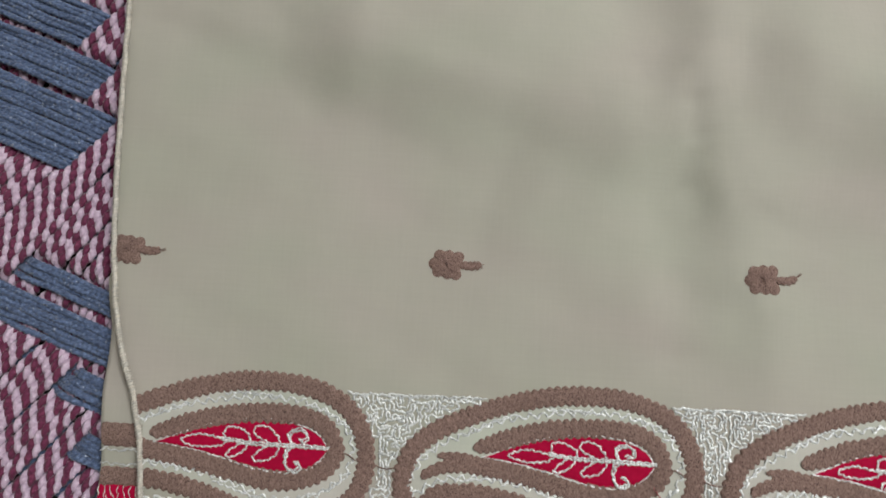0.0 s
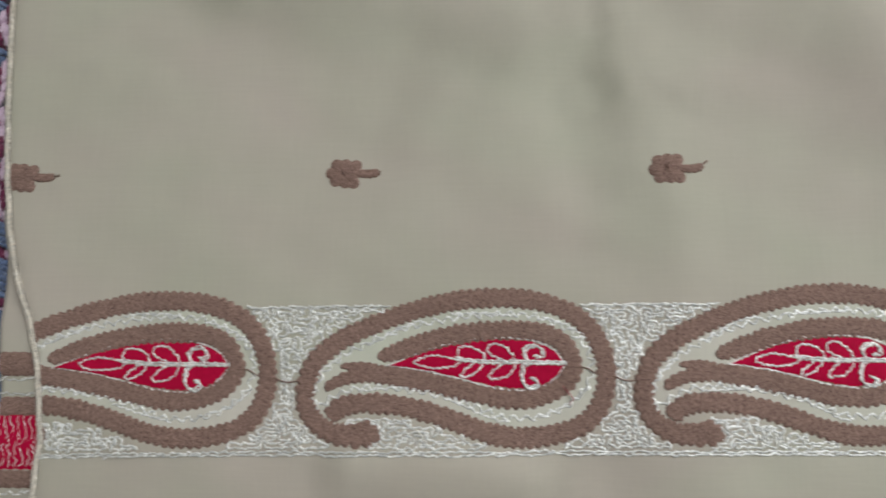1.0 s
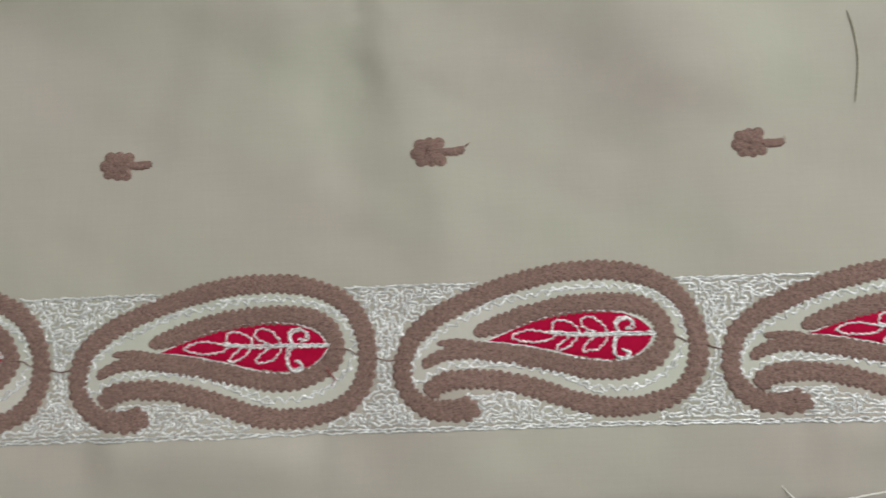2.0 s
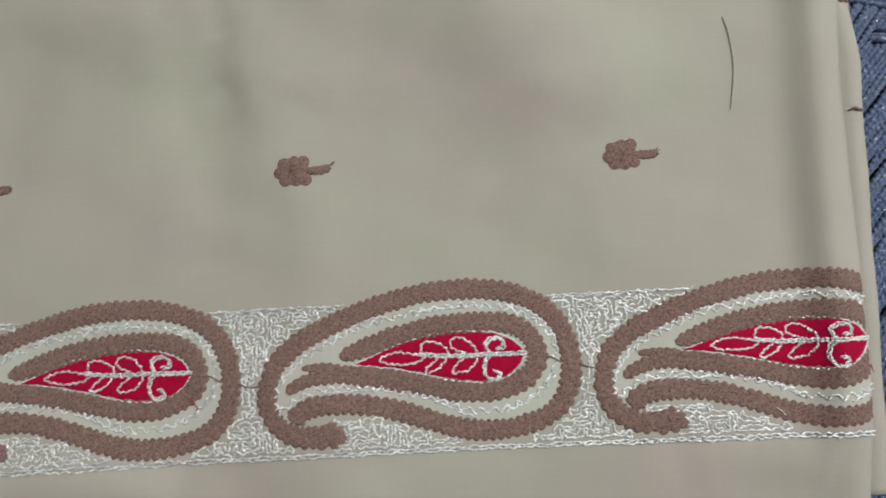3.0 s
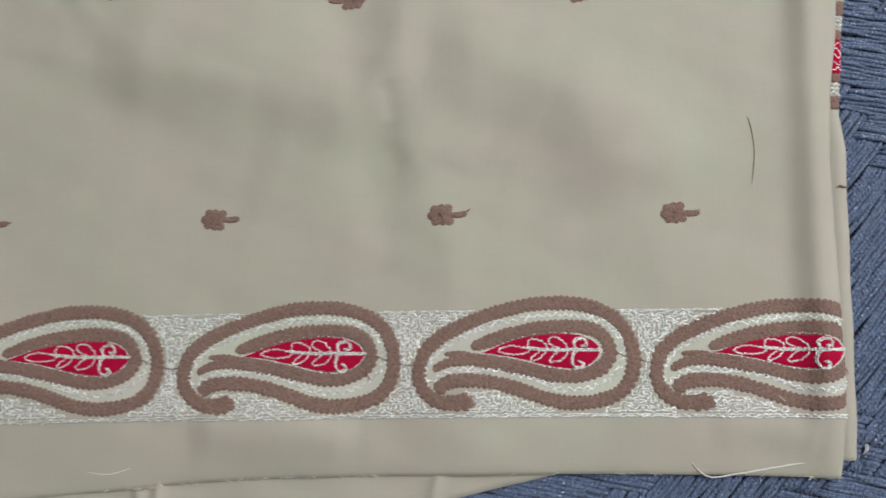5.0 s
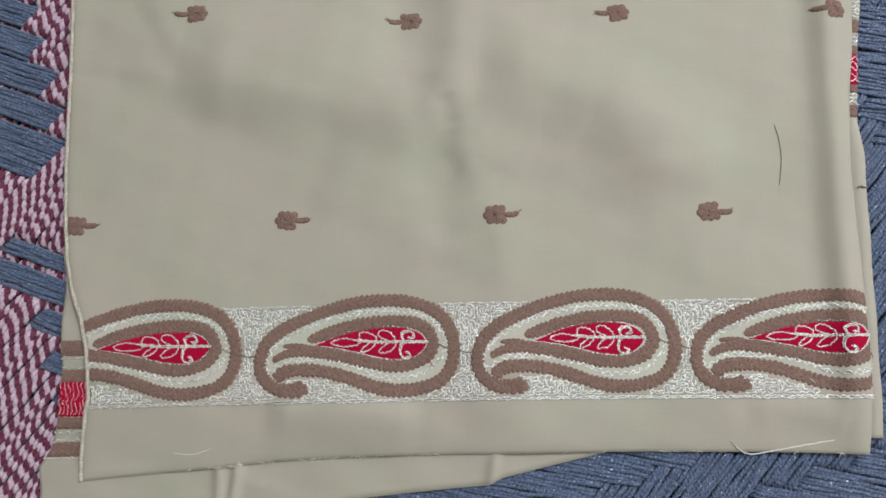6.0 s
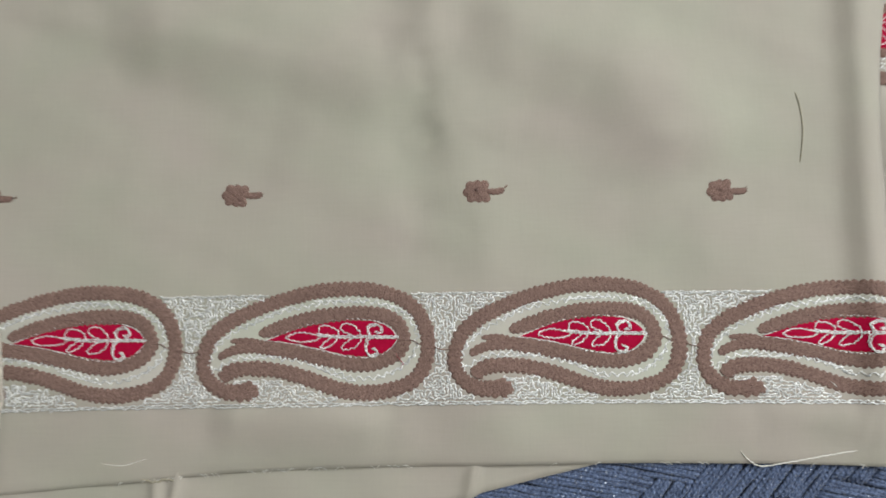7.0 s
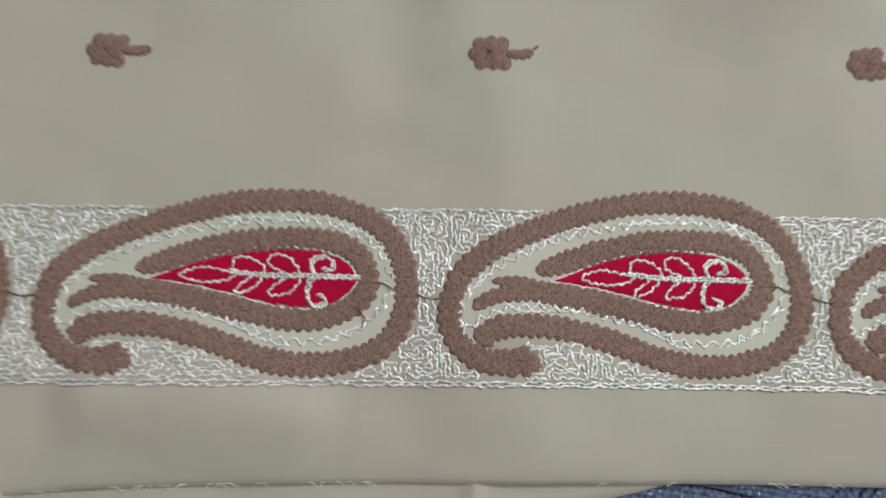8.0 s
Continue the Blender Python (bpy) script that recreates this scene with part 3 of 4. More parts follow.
def build_paisley(k):
    dx, dy, rise = PLACES[k]
    v, f = scalloped_band(mm(OUTER, dx, dy, rise), 0.0040, 10 + k)
    w, g = tail_knob(dx - 0.0742, dy - 0.0236, 70 + k)
    v, f = np.vstack([v, w]), f.tolist() + (g + len(v)).tolist()
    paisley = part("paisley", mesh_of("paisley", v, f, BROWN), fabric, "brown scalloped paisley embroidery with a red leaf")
    v, f = scalloped_band(mm(INNER, dx, dy, rise), 0.0042, 30 + k, lobe=0.0028, slim=0.010, slim_end=0.026)
    w, g = scalloped_band(mm(FORK, dx, dy, rise), 0.0026, 40 + k, lobe=0.0028, slim_end=0.012, high=0.0005)
    f = f.tolist() + (g + len(v)).tolist()
    v = np.vstack([v, w])
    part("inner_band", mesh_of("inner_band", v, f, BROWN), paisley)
    part("pale_ground", pale_ground(dx, dy, rise), paisley, "paler cloth between the brown bands")
    size, about = LEAF_SIZE[k]
    part("leaf_patch", leaf_patch(dx, dy, rise, size, about), paisley, "dark red satin leaf")
    rng = np.random.default_rng(50 + k)
    h = Heap()
    stitches(h, zigzag_line(mm(ZIGZAG + ZIGZAG[:1], dx, dy, rise), 0.0047, 0.0011), rng, 0.0017, 0.00044, lean=0.3, lift=0.0004)
    # a second, broken run of thread beside the zigzag
    edge = smooth_line(mm(ZIGZAG, dx, dy, rise), 0.001)
    _, nor = normals_2d(edge)
    run = edge + nor * (0.0006 + 0.0012 * np.sin(np.arange(len(edge)) * 0.11 + k))[:, None]
    for i in range(0, len(run) - 22, 34):
        stitches(h, run[i : i + 22], rng, 0.0019, 0.00040, lean=0.4, lift=0.0004)
    part("zigzag_thread", h.mesh("zigzag_thread", SILVER), paisley, "shiny silver zigzag thread")
    h = Heap()
    for line in LOOPS:
        stitches(h, smooth_line(mm(stretched(line, size, about), dx, dy, rise), 0.0008), rng, 0.0015, 0.00040, lean=0.40, lift=0.0008)
    for line in CURLS:
        for shift in (-0.00035, 0.00035):
            stitches(h, smooth_line(mm(stretched(line, size, about), dx + shift, dy - shift, rise), 0.0008), rng, 0.0015, 0.00046, lean=0.42, lift=0.0009)
    for shift in (-0.0004, 0.0004):
        stitches(h, smooth_line(mm(stretched(STEM, size, about), dx, dy + shift, rise), 0.0008), rng, 0.0016, 0.00046, lift=0.0011)
    for line in (LEAF_TOP, LEAF_LOW):
        stitches(h, smooth_line(mm(stretched(line, size, about), dx, dy, rise), 0.0008), rng, 0.0018, 0.00026, lean=0.15, lift=0.0005)
    part("vine_stitching", h.mesh("vine_stitching", SILVER), paisley, "silver chain-stitched vine with curled tips")
    # short brown thread that ties this motif to its neighbour
    h = Heap()
    for link in ([(dx + 0.018, dy - 0.0028), (dx + 0.023, dy - 0.0046), (dx + 0.0275, dy - 0.0040)], [(dx + 0.004, dy + 0.0004), (dx + 0.0085, dy), (dx + 0.0118, dy - 0.0022)]):
        line = smooth_line(link, 0.0008)
        line = np.c_[line, top_height(line[:, 0], line[:, 1]) + 0.0008]
        line = line[inside_cloth(line[:, 0], line[:, 1])]
        if len(line) > 3:
            h.add(*tube_arrays(line, 0.00028, 5))
    if h.n:
        part("joining_thread", h.mesh("joining_thread", BROWN), paisley)


# how much longer each leaf is than the common pattern, and about which place along it
LEAF_SIZE = [(1.07, -28.0), (1.04, -42.0), (1.0, -33.0), (1.04, -1.0)]
# where each paisley lies, and how far the pull of the cloth lowers its upper half
PLACES = [(0.0, 0.0, 0.98), (0.126, 0.0005, 0.98), (0.251, 0.0010, 1.0), (0.3742, 0.0000, 0.925)]
for k in range(4):
    build_paisley(k)


def silver_filling():
    """Close wandering silver stitching between the motifs: a walk round a random tree of cells."""
    rng = np.random.default_rng(7)
    cell = 0.00277
    x0, y0, x1, y1 = -0.074, -0.0286, 0.3745, 0.0245
    nx, ny = int((x1 - x0) / cell), int((y1 - y0) / cell)
    outlines = [smooth_line(mm(OUTER, *place), 0.002) for place in PLACES]
    cx = x0 + (np.arange(nx) + 0.5) * cell
    cy = y0 + (np.arange(ny) + 0.5) * cell
    gx, gy = np.meshgrid(cx, cy, indexing="ij")
    free = inside_cloth(gx, gy) & ((gx > -0.05) | (gy < 0))
    for o in outlines:
        free &= ~inside_polygon(gx, gy, o)
        d = np.min(np.hypot(gx[..., None] - o[:, 0], gy[..., None] - o[:, 1]), -1)
        free &= d > 0.0046
    heap = Heap()
    seen = np.zeros_like(free)
    for si in range(nx):
        for sj in range(ny):
            if not free[si, sj] or seen[si, sj]:
                continue
            links, stack = set(), [(si, sj)]
            seen[si, sj] = True
            while stack:
                i, j = stack[-1]
                near = [(i + a, j + b) for a, b in ((1, 0), (-1, 0), (0, 1), (0, -1))]
                near = [q for q in near if 0 <= q[0] < nx and 0 <= q[1] < ny and free[q] and not seen[q]]
                if not near:
                    stack.pop()
                    continue
                q = near[rng.integers(len(near))]
                seen[q] = True
                links.add(((i, j), q))
                links.add((q, (i, j)))
                stack.append(q)
            # walk round the tree on the half-cell grid, keeping it on one hand
            heads = [(1, 0), (0, 1), (-1, 0), (0, -1)]
            a, b, way = 2 * si, 2 * sj, 0
            line, count = [], 0
            start = None
            while count < 40000:
                line.append((x0 + (a + 0.5) * cell / 2, y0 + (b + 0.5) * cell / 2))
                # the right hand follows the tree: turn right across a link, else straight inside the cell, else left
                for turn in (1, 0, 3, 2):
                    w = (way + turn) % 4
                    u, v = a + heads[w][0], b + heads[w][1]
                    c, d = (a // 2, b // 2), (u // 2, v // 2)
                    if c == d:
                        # inside a cell one may not cross the tree's own limb
                        e = (c[0], c[1] + (1 if b % 2 else -1)) if w % 2 == 0 else (c[0] + (1 if a % 2 else -1), c[1])
                        if (c, e) in links:
                            continue
                    elif (c, d) not in links:
                        continue
                    break
                if start is None:
                    start = (a, b, w)
                elif (a, b, w) == start:
                    break
                a, b, way = u, v, w
                count += 1
            if len(line) < 6:
                continue
            p = np.array(line) + rng.normal(0, 0.00038, (len(line), 2))
            p = smooth_line(p, 0.0009)
            p[:, 1] -= 0.0014 * ((p[:, 0] - 0.15) / 0.21) ** 2
            stitches(heap, p, rng, 0.0018, 0.00046, lean=0.32, lift=0.00016)
    # straight double rows that close the border below and above
    for yy, sag in ((-0.0304, 0.0016), (-0.0294, 0.0016), (y0 + ny * cell - 0.0002, 0.0012)):
        xs = np.arange(-0.073, 0.375, 0.0015)
        row = np.stack([xs, yy - sag * ((xs - 0.15) / 0.21) ** 2 + rng.normal(0, 0.00022, len(xs))], 1)
        ok = (xs > -0.05) | (yy < 0)
        for o in outlines:
            ok &= ~inside_polygon(row[:, 0], row[:, 1], o) & (np.min(np.hypot(row[:, 0, None] - o[:, 0], row[:, 1, None] - o[:, 1]), -1) > 0.0044)
        runs = np.split(np.arange(len(xs)), np.where(np.diff(ok.astype(int)) != 0)[0] + 1)
        for r in runs:
            if len(r) > 2 and ok[r[0]]:
                stitches(heap, row[r], rng, 0.0021, 0.00042, lean=0.2)
    return heap.mesh("silver_filling", SILVER)


tagged(part("silver_filling", silver_filling(), fabric, "wandering silver stitching between the motifs"), kind="stuff")


# lobes of a flower's head, in millimetres: centre and radius of each
FLOWER = [(-4.9, -0.3, 2.4), (-3.1, 2.9, 2.4), (0.6, 3.7, 2.0), (4.3, 3.3, 2.3), (4.3, -3.5, 2.3), (0.8, -4.2, 1.9), (-3.2, -3.3, 2.3)]


def flower_motif(x, y, turn, seed):
    """Small brown flower head of seven uneven lobes with a short stalk."""
    rng = np.random.default_rng(seed)
    rings, spokes = 9, 84
    ang = np.linspace(0, 2 * np.pi, spokes, endpoint=False)
    tilt = rng.normal(0, 0.09)
    lobes = lobed_outline(FLOWER, ang, 0.0060, 0.0053, rng)
    rad = np.linspace(0.02, 1, rings)
    px = rad[:, None] * np.cos(ang + tilt) * lobes * turn + x
    py = rad[:, None] * np.sin(ang + tilt) * lobes + y
    ok = inside_cloth(px, py).reshape(-1)
    pz = top_height(px, py) + 0.0001 + 0.0007 * (1 - rad[:, None] ** 5) + rng.normal(0, 0.00014, px.shape) * (rad[:, None] < 0.97)
    f = []
    for r in range(rings - 1):
        for k in range(spokes):
            q = [r * spokes + k, r * spokes + (k + 1) % spokes, (r + 1) * spokes + (k + 1) % spokes, (r + 1) * spokes + k]
            if all(ok[i] for i in q):
                f.append(q[::-1] if turn > 0 else q)
    v = np.stack([px, py, pz], -1).reshape(-1, 3)
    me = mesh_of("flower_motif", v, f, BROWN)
    head = part("flower_motif", me, fabric, "small brown embroidered flower with a stalk")
    bend = rng.normal(0, 0.0006)
    v, f = scalloped_band([(x + turn * 0.0045, y), (x + turn * 0.010, y - 0.0002 + bend * 0.3), (x + turn * 0.0138, y + 0.0006 + bend)], 0.0018, seed + 9, lobe=0.002, high=0.0006)
    if len(f):
        part("stalk", mesh_of("stalk", v, f, BROWN), head)
    # stray ends of yarn at the stalk's tip
    h = Heap()
    for _ in range(3):
        a = rng.uniform(-0.9, 0.9)
        s = np.linspace(0, 1, 6)
        ln = rng.uniform(0.002, 0.004)
        e = np.stack([x + turn * (0.0125 + s * ln * math.cos(a)), y + 0.0005 + bend + s * ln * math.sin(a) + 0.0005 * s * s, np.zeros(6)], 1)
        e[:, 2] = top_height(e[:, 0], e[:, 1]) + 0.0005
        tv, tf = tube_arrays(e, 0.00014, 4)
        h.add(tv, tf)
    if len(f):
        part("yarn_end", h.mesh("yarn_end", BROWN), head)


for k, (fx, fy) in enumerate(((-0.0862, 0.0755), (0.0430, 0.0756), (0.1672, 0.0753), (0.2906, 0.0743))):
    flower_motif(fx, fy, 1, 100 + k)
for k, (fx, fy) in enumerate(((-0.0155, 0.2085), (0.1185, 0.2015), (0.2465, 0.2010), (0.3755, 0.1968))):
    flower_motif(fx, fy, -1, 120 + k)


# overlocked hem down the cut side of the top layer
def hem():
    rng = np.random.default_rng(3)
    y = np.arange(-0.0725, 0.42, 0.0006)
    x = along(LEFT, y, 1) + 0.0011 + 0.0002 * np.sin(y * 420)
    h = Heap()
    p = np.stack([x, y, top_height(x, y) + 0.0010], 1)
    v, f = tube_arrays(p, 0.0009 + 0.0001 * np.sin(y * 2600), 7)
    h.add(v, f)
    for yy in np.arange(-0.072, 0.42, 0.0010):
        xx = float(along(LEFT, yy, 1)) + 0.0011
        a = np.linspace(-0.3, np.pi + 0.3, 7)
        loop = np.stack([xx + 0.00105 * np.cos(a), yy + 0.0005 * np.cos(a), float(top_height(np.array(xx), np.array(yy))) + 0.0010 + 0.00088 * np.sin(a)], 1)
        v, f = tube_arrays(loop + rng.normal(0, 0.00004, loop.shape), 0.00030, 4)
        h.add(v, f)
    return h.mesh("hem_stitching", HEM)


part("hem_stitching", hem(), fabric, "cream overlocked hem")


# stray fibres along the cut lower edge
def frayed_edge():
    rng = np.random.default_rng(17)
    h = Heap()
    for _ in range(46):
        x = rng.uniform(-0.01, 0.13) if rng.random() < 0.75 else rng.uniform(0.2, 0.36)
        y = float(along(BOTTOM, x, 0))
        ln, a = rng.uniform(0.0012, 0.0045), rng.uniform(-0.35, 0.35) + (math.pi if rng.random() < 0.5 else 0)
        q = np.linspace(0, 1, 6)
        e = np.stack([x + q * ln * math.cos(a), y + 0.0004 - 0.0009 * q * rng.uniform(0.3, 1.2) + 0.0004 * np.sin(q * 5), np.zeros(6)], 1)
        e[:, 2] = top_height(e[:, 0], np.maximum(e[:, 1], along(BOTTOM, e[:, 0], 0))) + 0.0002
        h.add(*tube_arrays(e, 0.00013, 4))
    return h.mesh("frayed_edge", WHITE_THREAD)


tagged(part("frayed_edge", frayed_edge(), fabric, "pale frayed fibres of the cut edge"), kind="stuff")


# bands of the lower layers' embroidery that show past the top layer
def strip_patch(name, ground, xl, xr, y0, y1, mat, seed, high=0.0008, rough=0.00014):
    """A piece of embroidery between two edges of the cloth, from y0 down to y1."""
    rng = np.random.default_rng(seed)
    rows, cols = 15, 24
    v = np.linspace(0, 1, rows)
    u = np.linspace(0, 1, cols)
    wave = 0.0005 * np.abs(np.sin(np.linspace(0, 1, cols) * math.pi * 5))
    y = (y0 + wave)[None, :] * (1 - v[:, None]) + (y1 - wave)[None, :] * v[:, None]
    x = xl(y) + u[None, :] * (xr(y) - xl(y))
    z = ground(x, y) + 0.0002 + high * (1 - np.abs(2 * v[:, None] - 1) ** 4) + rng.normal(0, rough, x.shape)
    return mesh_of(name, np.stack([x, y, z], -1).reshape(-1, 3), strip_faces(rows, cols), mat)


def ul(y):
    return along(U_LEFT, y, 1) + 0.0006


def ur(y):
    return along(LEFT, y, 1) + 0.004


def sl(y):
    return along(RIGHT, y, 1) - 0.004


def sr(y):
    return along(S_RIGHT, y, 1) - 0.0007


for n, (y0, y1, mat) in enumerate(((0.0065, -0.0020, BROWN), (-0.0105, -0.0170, BROWN), (-0.0172, -0.0365, RED), (-0.0375, -0.0435, BROWN), (-0.0515, -0.0590, BROWN))):
    patch = part("red_strip" if mat is RED else "brown_strip", strip_patch("strip", under_height, ul, ur, y0, y1, mat, 200 + n), fabric)
h, rng = Heap(), np.random.default_rng(8)
everywhere = lambda x, y: np.ones(np.shape(x), bool)
for x0 in np.arange(-0.0872, -0.0715, 0.0024):
    ys = np.arange(-0.0180, -0.0360, -0.0009)
    stitches(h, np.stack([x0 + 0.0007 * np.sin(ys * 700 + x0 * 2600) + rng.normal(0, 0.0003, len(ys)), ys], 1), rng, 0.0017, 0.00018, 0.2, 0.0010, everywhere, under_height)
for y0 in (-0.0038, -0.0088, -0.0455, -0.0500, -0.0600):
    xs = np.arange(float(ul(y0)), float(ur(y0)), 0.0012)
    stitches(h, np.stack([xs, y0 + rng.normal(0, 0.0005, len(xs))], 1), rng, 0.0019, 0.0003, 0.3, 0.0005, everywhere, under_height)
part("strip_stitching", h.mesh("strip_stitching", SILVER), fabric, "silver stitches on the lower layer")

for n, (y0, y1, mat) in enumerate(((0.1935, 0.1855, BROWN), (0.1765, 0.1715, BROWN), (0.1710, 0.1515, RED), (0.1510, 0.1465, BROWN), (0.1385, 0.1315, BROWN), (0.222, 0.214, BROWN))):
    part("red_strip" if mat is RED else "brown_strip", strip_patch("strip", strip_height, sl, sr, y0, y1, mat, 230 + n), fabric)
h = Heap()
for y0 in (0.1975, 0.1955, 0.1845, 0.182, 0.1795, 0.1455, 0.143, 0.1405, 0.200, 0.2025, 0.205, 0.2075):
    xs = np.arange(float(sl(y0)), float(sr(y0)), 0.0012)
    stitches(h, np.stack([xs, y0 + rng.normal(0, 0.0004, len(xs))], 1), rng, 0.0019, 0.0004, 0.3, 0.0005, everywhere, strip_height)
for y0 in (0.168, 0.1645, 0.161, 0.157, 0.154):
    xs = np.arange(float(sl(y0)) + 0.003, float(sr(y0)), 0.0010)
    stitches(h, np.stack([xs, y0 + 0.0012 * np.sin(xs * 1200 + y0 * 3000)], 1), rng, 0.0019, 0.0003, 0.2, 0.0011, everywhere, strip_height)
part("strip_stitching", h.mesh("strip_stitching", SILVER), fabric, "silver stitches on the side fold")


# ---- loose threads ----
def loose_thread(name, points, ground, radius, mat, label, lift=0.0004, fuzz=0.0):
    rng = np.random.default_rng(len(name) + len(points))
    p = smooth_line(points, 0.0012)
    p = p + rng.normal(0, fuzz, p.shape)
    q = np.c_[p, ground(p[:, 0], p[:, 1]) + lift]
    taper = np.clip(np.minimum(np.arange(len(q)), len(q) - 1 - np.arange(len(q))) / 6 + 0.35, 0, 1)
    v, f = tube_arrays(q, radius * taper, 6)
    v[:, 2] += TOP
    return tagged(new(name, mesh_of(name, v, f, mat)), label, "thread")


loose_thread("dark_thread", [(0.3345, 0.127), (0.3362, 0.119), (0.3368, 0.108), (0.3355, 0.098), (0.3340, 0.0895)], top_height, 0.00036, DARK_THREAD, "short dark green thread lying on the beige cloth", 0.0003)
loose_thread("white_thread", [(0.2935, -0.0545), (0.297, -0.0585), (0.303, -0.0620), (0.312, -0.0612), (0.326, -0.0588), (0.338, -0.0568), (0.350, -0.0548)], top_height, 0.00035, WHITE_THREAD, "thin white thread lying near the cloth's hem", 0.0004, 0.0001)
loose_thread("white_thread", [(-0.019, -0.0575), (-0.008, -0.0585), (0.003, -0.0555)], top_height, 0.0002, WHITE_THREAD, "fine white thread end on the cloth", 0.0003)
loose_thread("dark_thread", [(0.0005, -0.0655), (0.004, -0.0660), (0.008, -0.0668), (0.0125, -0.0655), (0.019, -0.0662)], top_height, 0.0005, DARK_THREAD, "frayed dark thread at the cloth's cut edge", 0.0002, 0.0003)
loose_thread("dark_thread", [(0.3800, 0.0878), (0.3818, 0.0884), (0.3838, 0.0874), (0.3858, 0.0878)], strip_height, 0.0009, BROWN, "brown yarn end on the folded side", 0.0006, 0.0002)
loose_thread("red_thread", [(0.126, -0.0055), (0.1275, -0.0085), (0.1290, -0.0105), (0.1280, -0.0130)], top_height, 0.00025, RED_THREAD, "loose red thread end beside a paisley leaf", 0.0014, 0.0002)
loose_thread("red_thread", [(0.3745, -0.0040), (0.3755, -0.0075), (0.3765, -0.0110)], strip_height, 0.0004, RED_THREAD, "loose red thread end at the folded side", 0.0008)
loose_thread("white_thread", [(0.070, -0.0205), (0.0735, -0.0235), (0.0760, -0.0275)], top_height, 0.0003, WHITE_THREAD, "loose silver thread on a paisley", 0.0013)
loose_thread("white_thread", [(0.3390, -0.0214), (0.3407, -0.0227), (0.3420, -0.0243)], top_height, 0.0003, WHITE_THREAD, "loose silver thread end on the brown embroidery", 0.0011)


# ---- the woven rope bed ----
BED_TOP = TOP - 0.0104
# plain block added below the cords so that gaps between them look shaded
gap_shade_block = tagged(box("gap_shade_block", (-0.45, -0.42, 0), (0.72, 0.66, BED_TOP - 0.0060), GAP_SHADE), "near-black block added under the rope weave for the shade in its gaps", "bed base", kind="structure")
weave = tagged(new("woven_bed"), "bed woven of blue and pink-maroon cord bundles", "bed")
weave.location = (0, 0, BED_TOP)


def twisted_cord(p, turn, phase, radius, sides=8, waist=0.62, shade=0.0):
    """A cord of two strands twisted round each other: a two-lobed profile that turns along the points. Also gives each face's strand."""
    d = np.r_[0, np.cumsum(np.linalg.norm(np.diff(p, axis=0), axis=1))]
    t = np.gradient(p, axis=0)
    t /= np.linalg.norm(t, axis=1)[:, None] + 1e-12
    a = np.cross(t, (0, 0, 1.0))
    a /= np.linalg.norm(a, axis=1)[:, None] + 1e-12
    b = np.cross(a, t)
    ang = (np.arange(sides) + 0.5) * 2 * np.pi / sides
    r = radius * (waist + (1.08 - waist) * np.abs(np.cos(ang)))
    w = (2 * np.pi * d / turn + phase)[:, None] + ang[None, :]
    v = p[:, None, :] + (r * np.cos(w))[..., None] * a[:, None, :] + (r * np.sin(w))[..., None] * b[:, None, :]
    i = np.arange(len(p) - 1)[:, None] * sides
    j = np.arange(sides)[None, :]
    k = (j + 1) % sides
    f = np.stack([i + j, i + k, i + sides + k, i + sides + j], -1).reshape(-1, 4)
    strand = np.tile((np.cos((np.arange(sides) + 1) * 2 * np.pi / sides + 0.2) < shade).astype(int), len(p) - 1)
    return v.reshape(-1, 3), f, strand


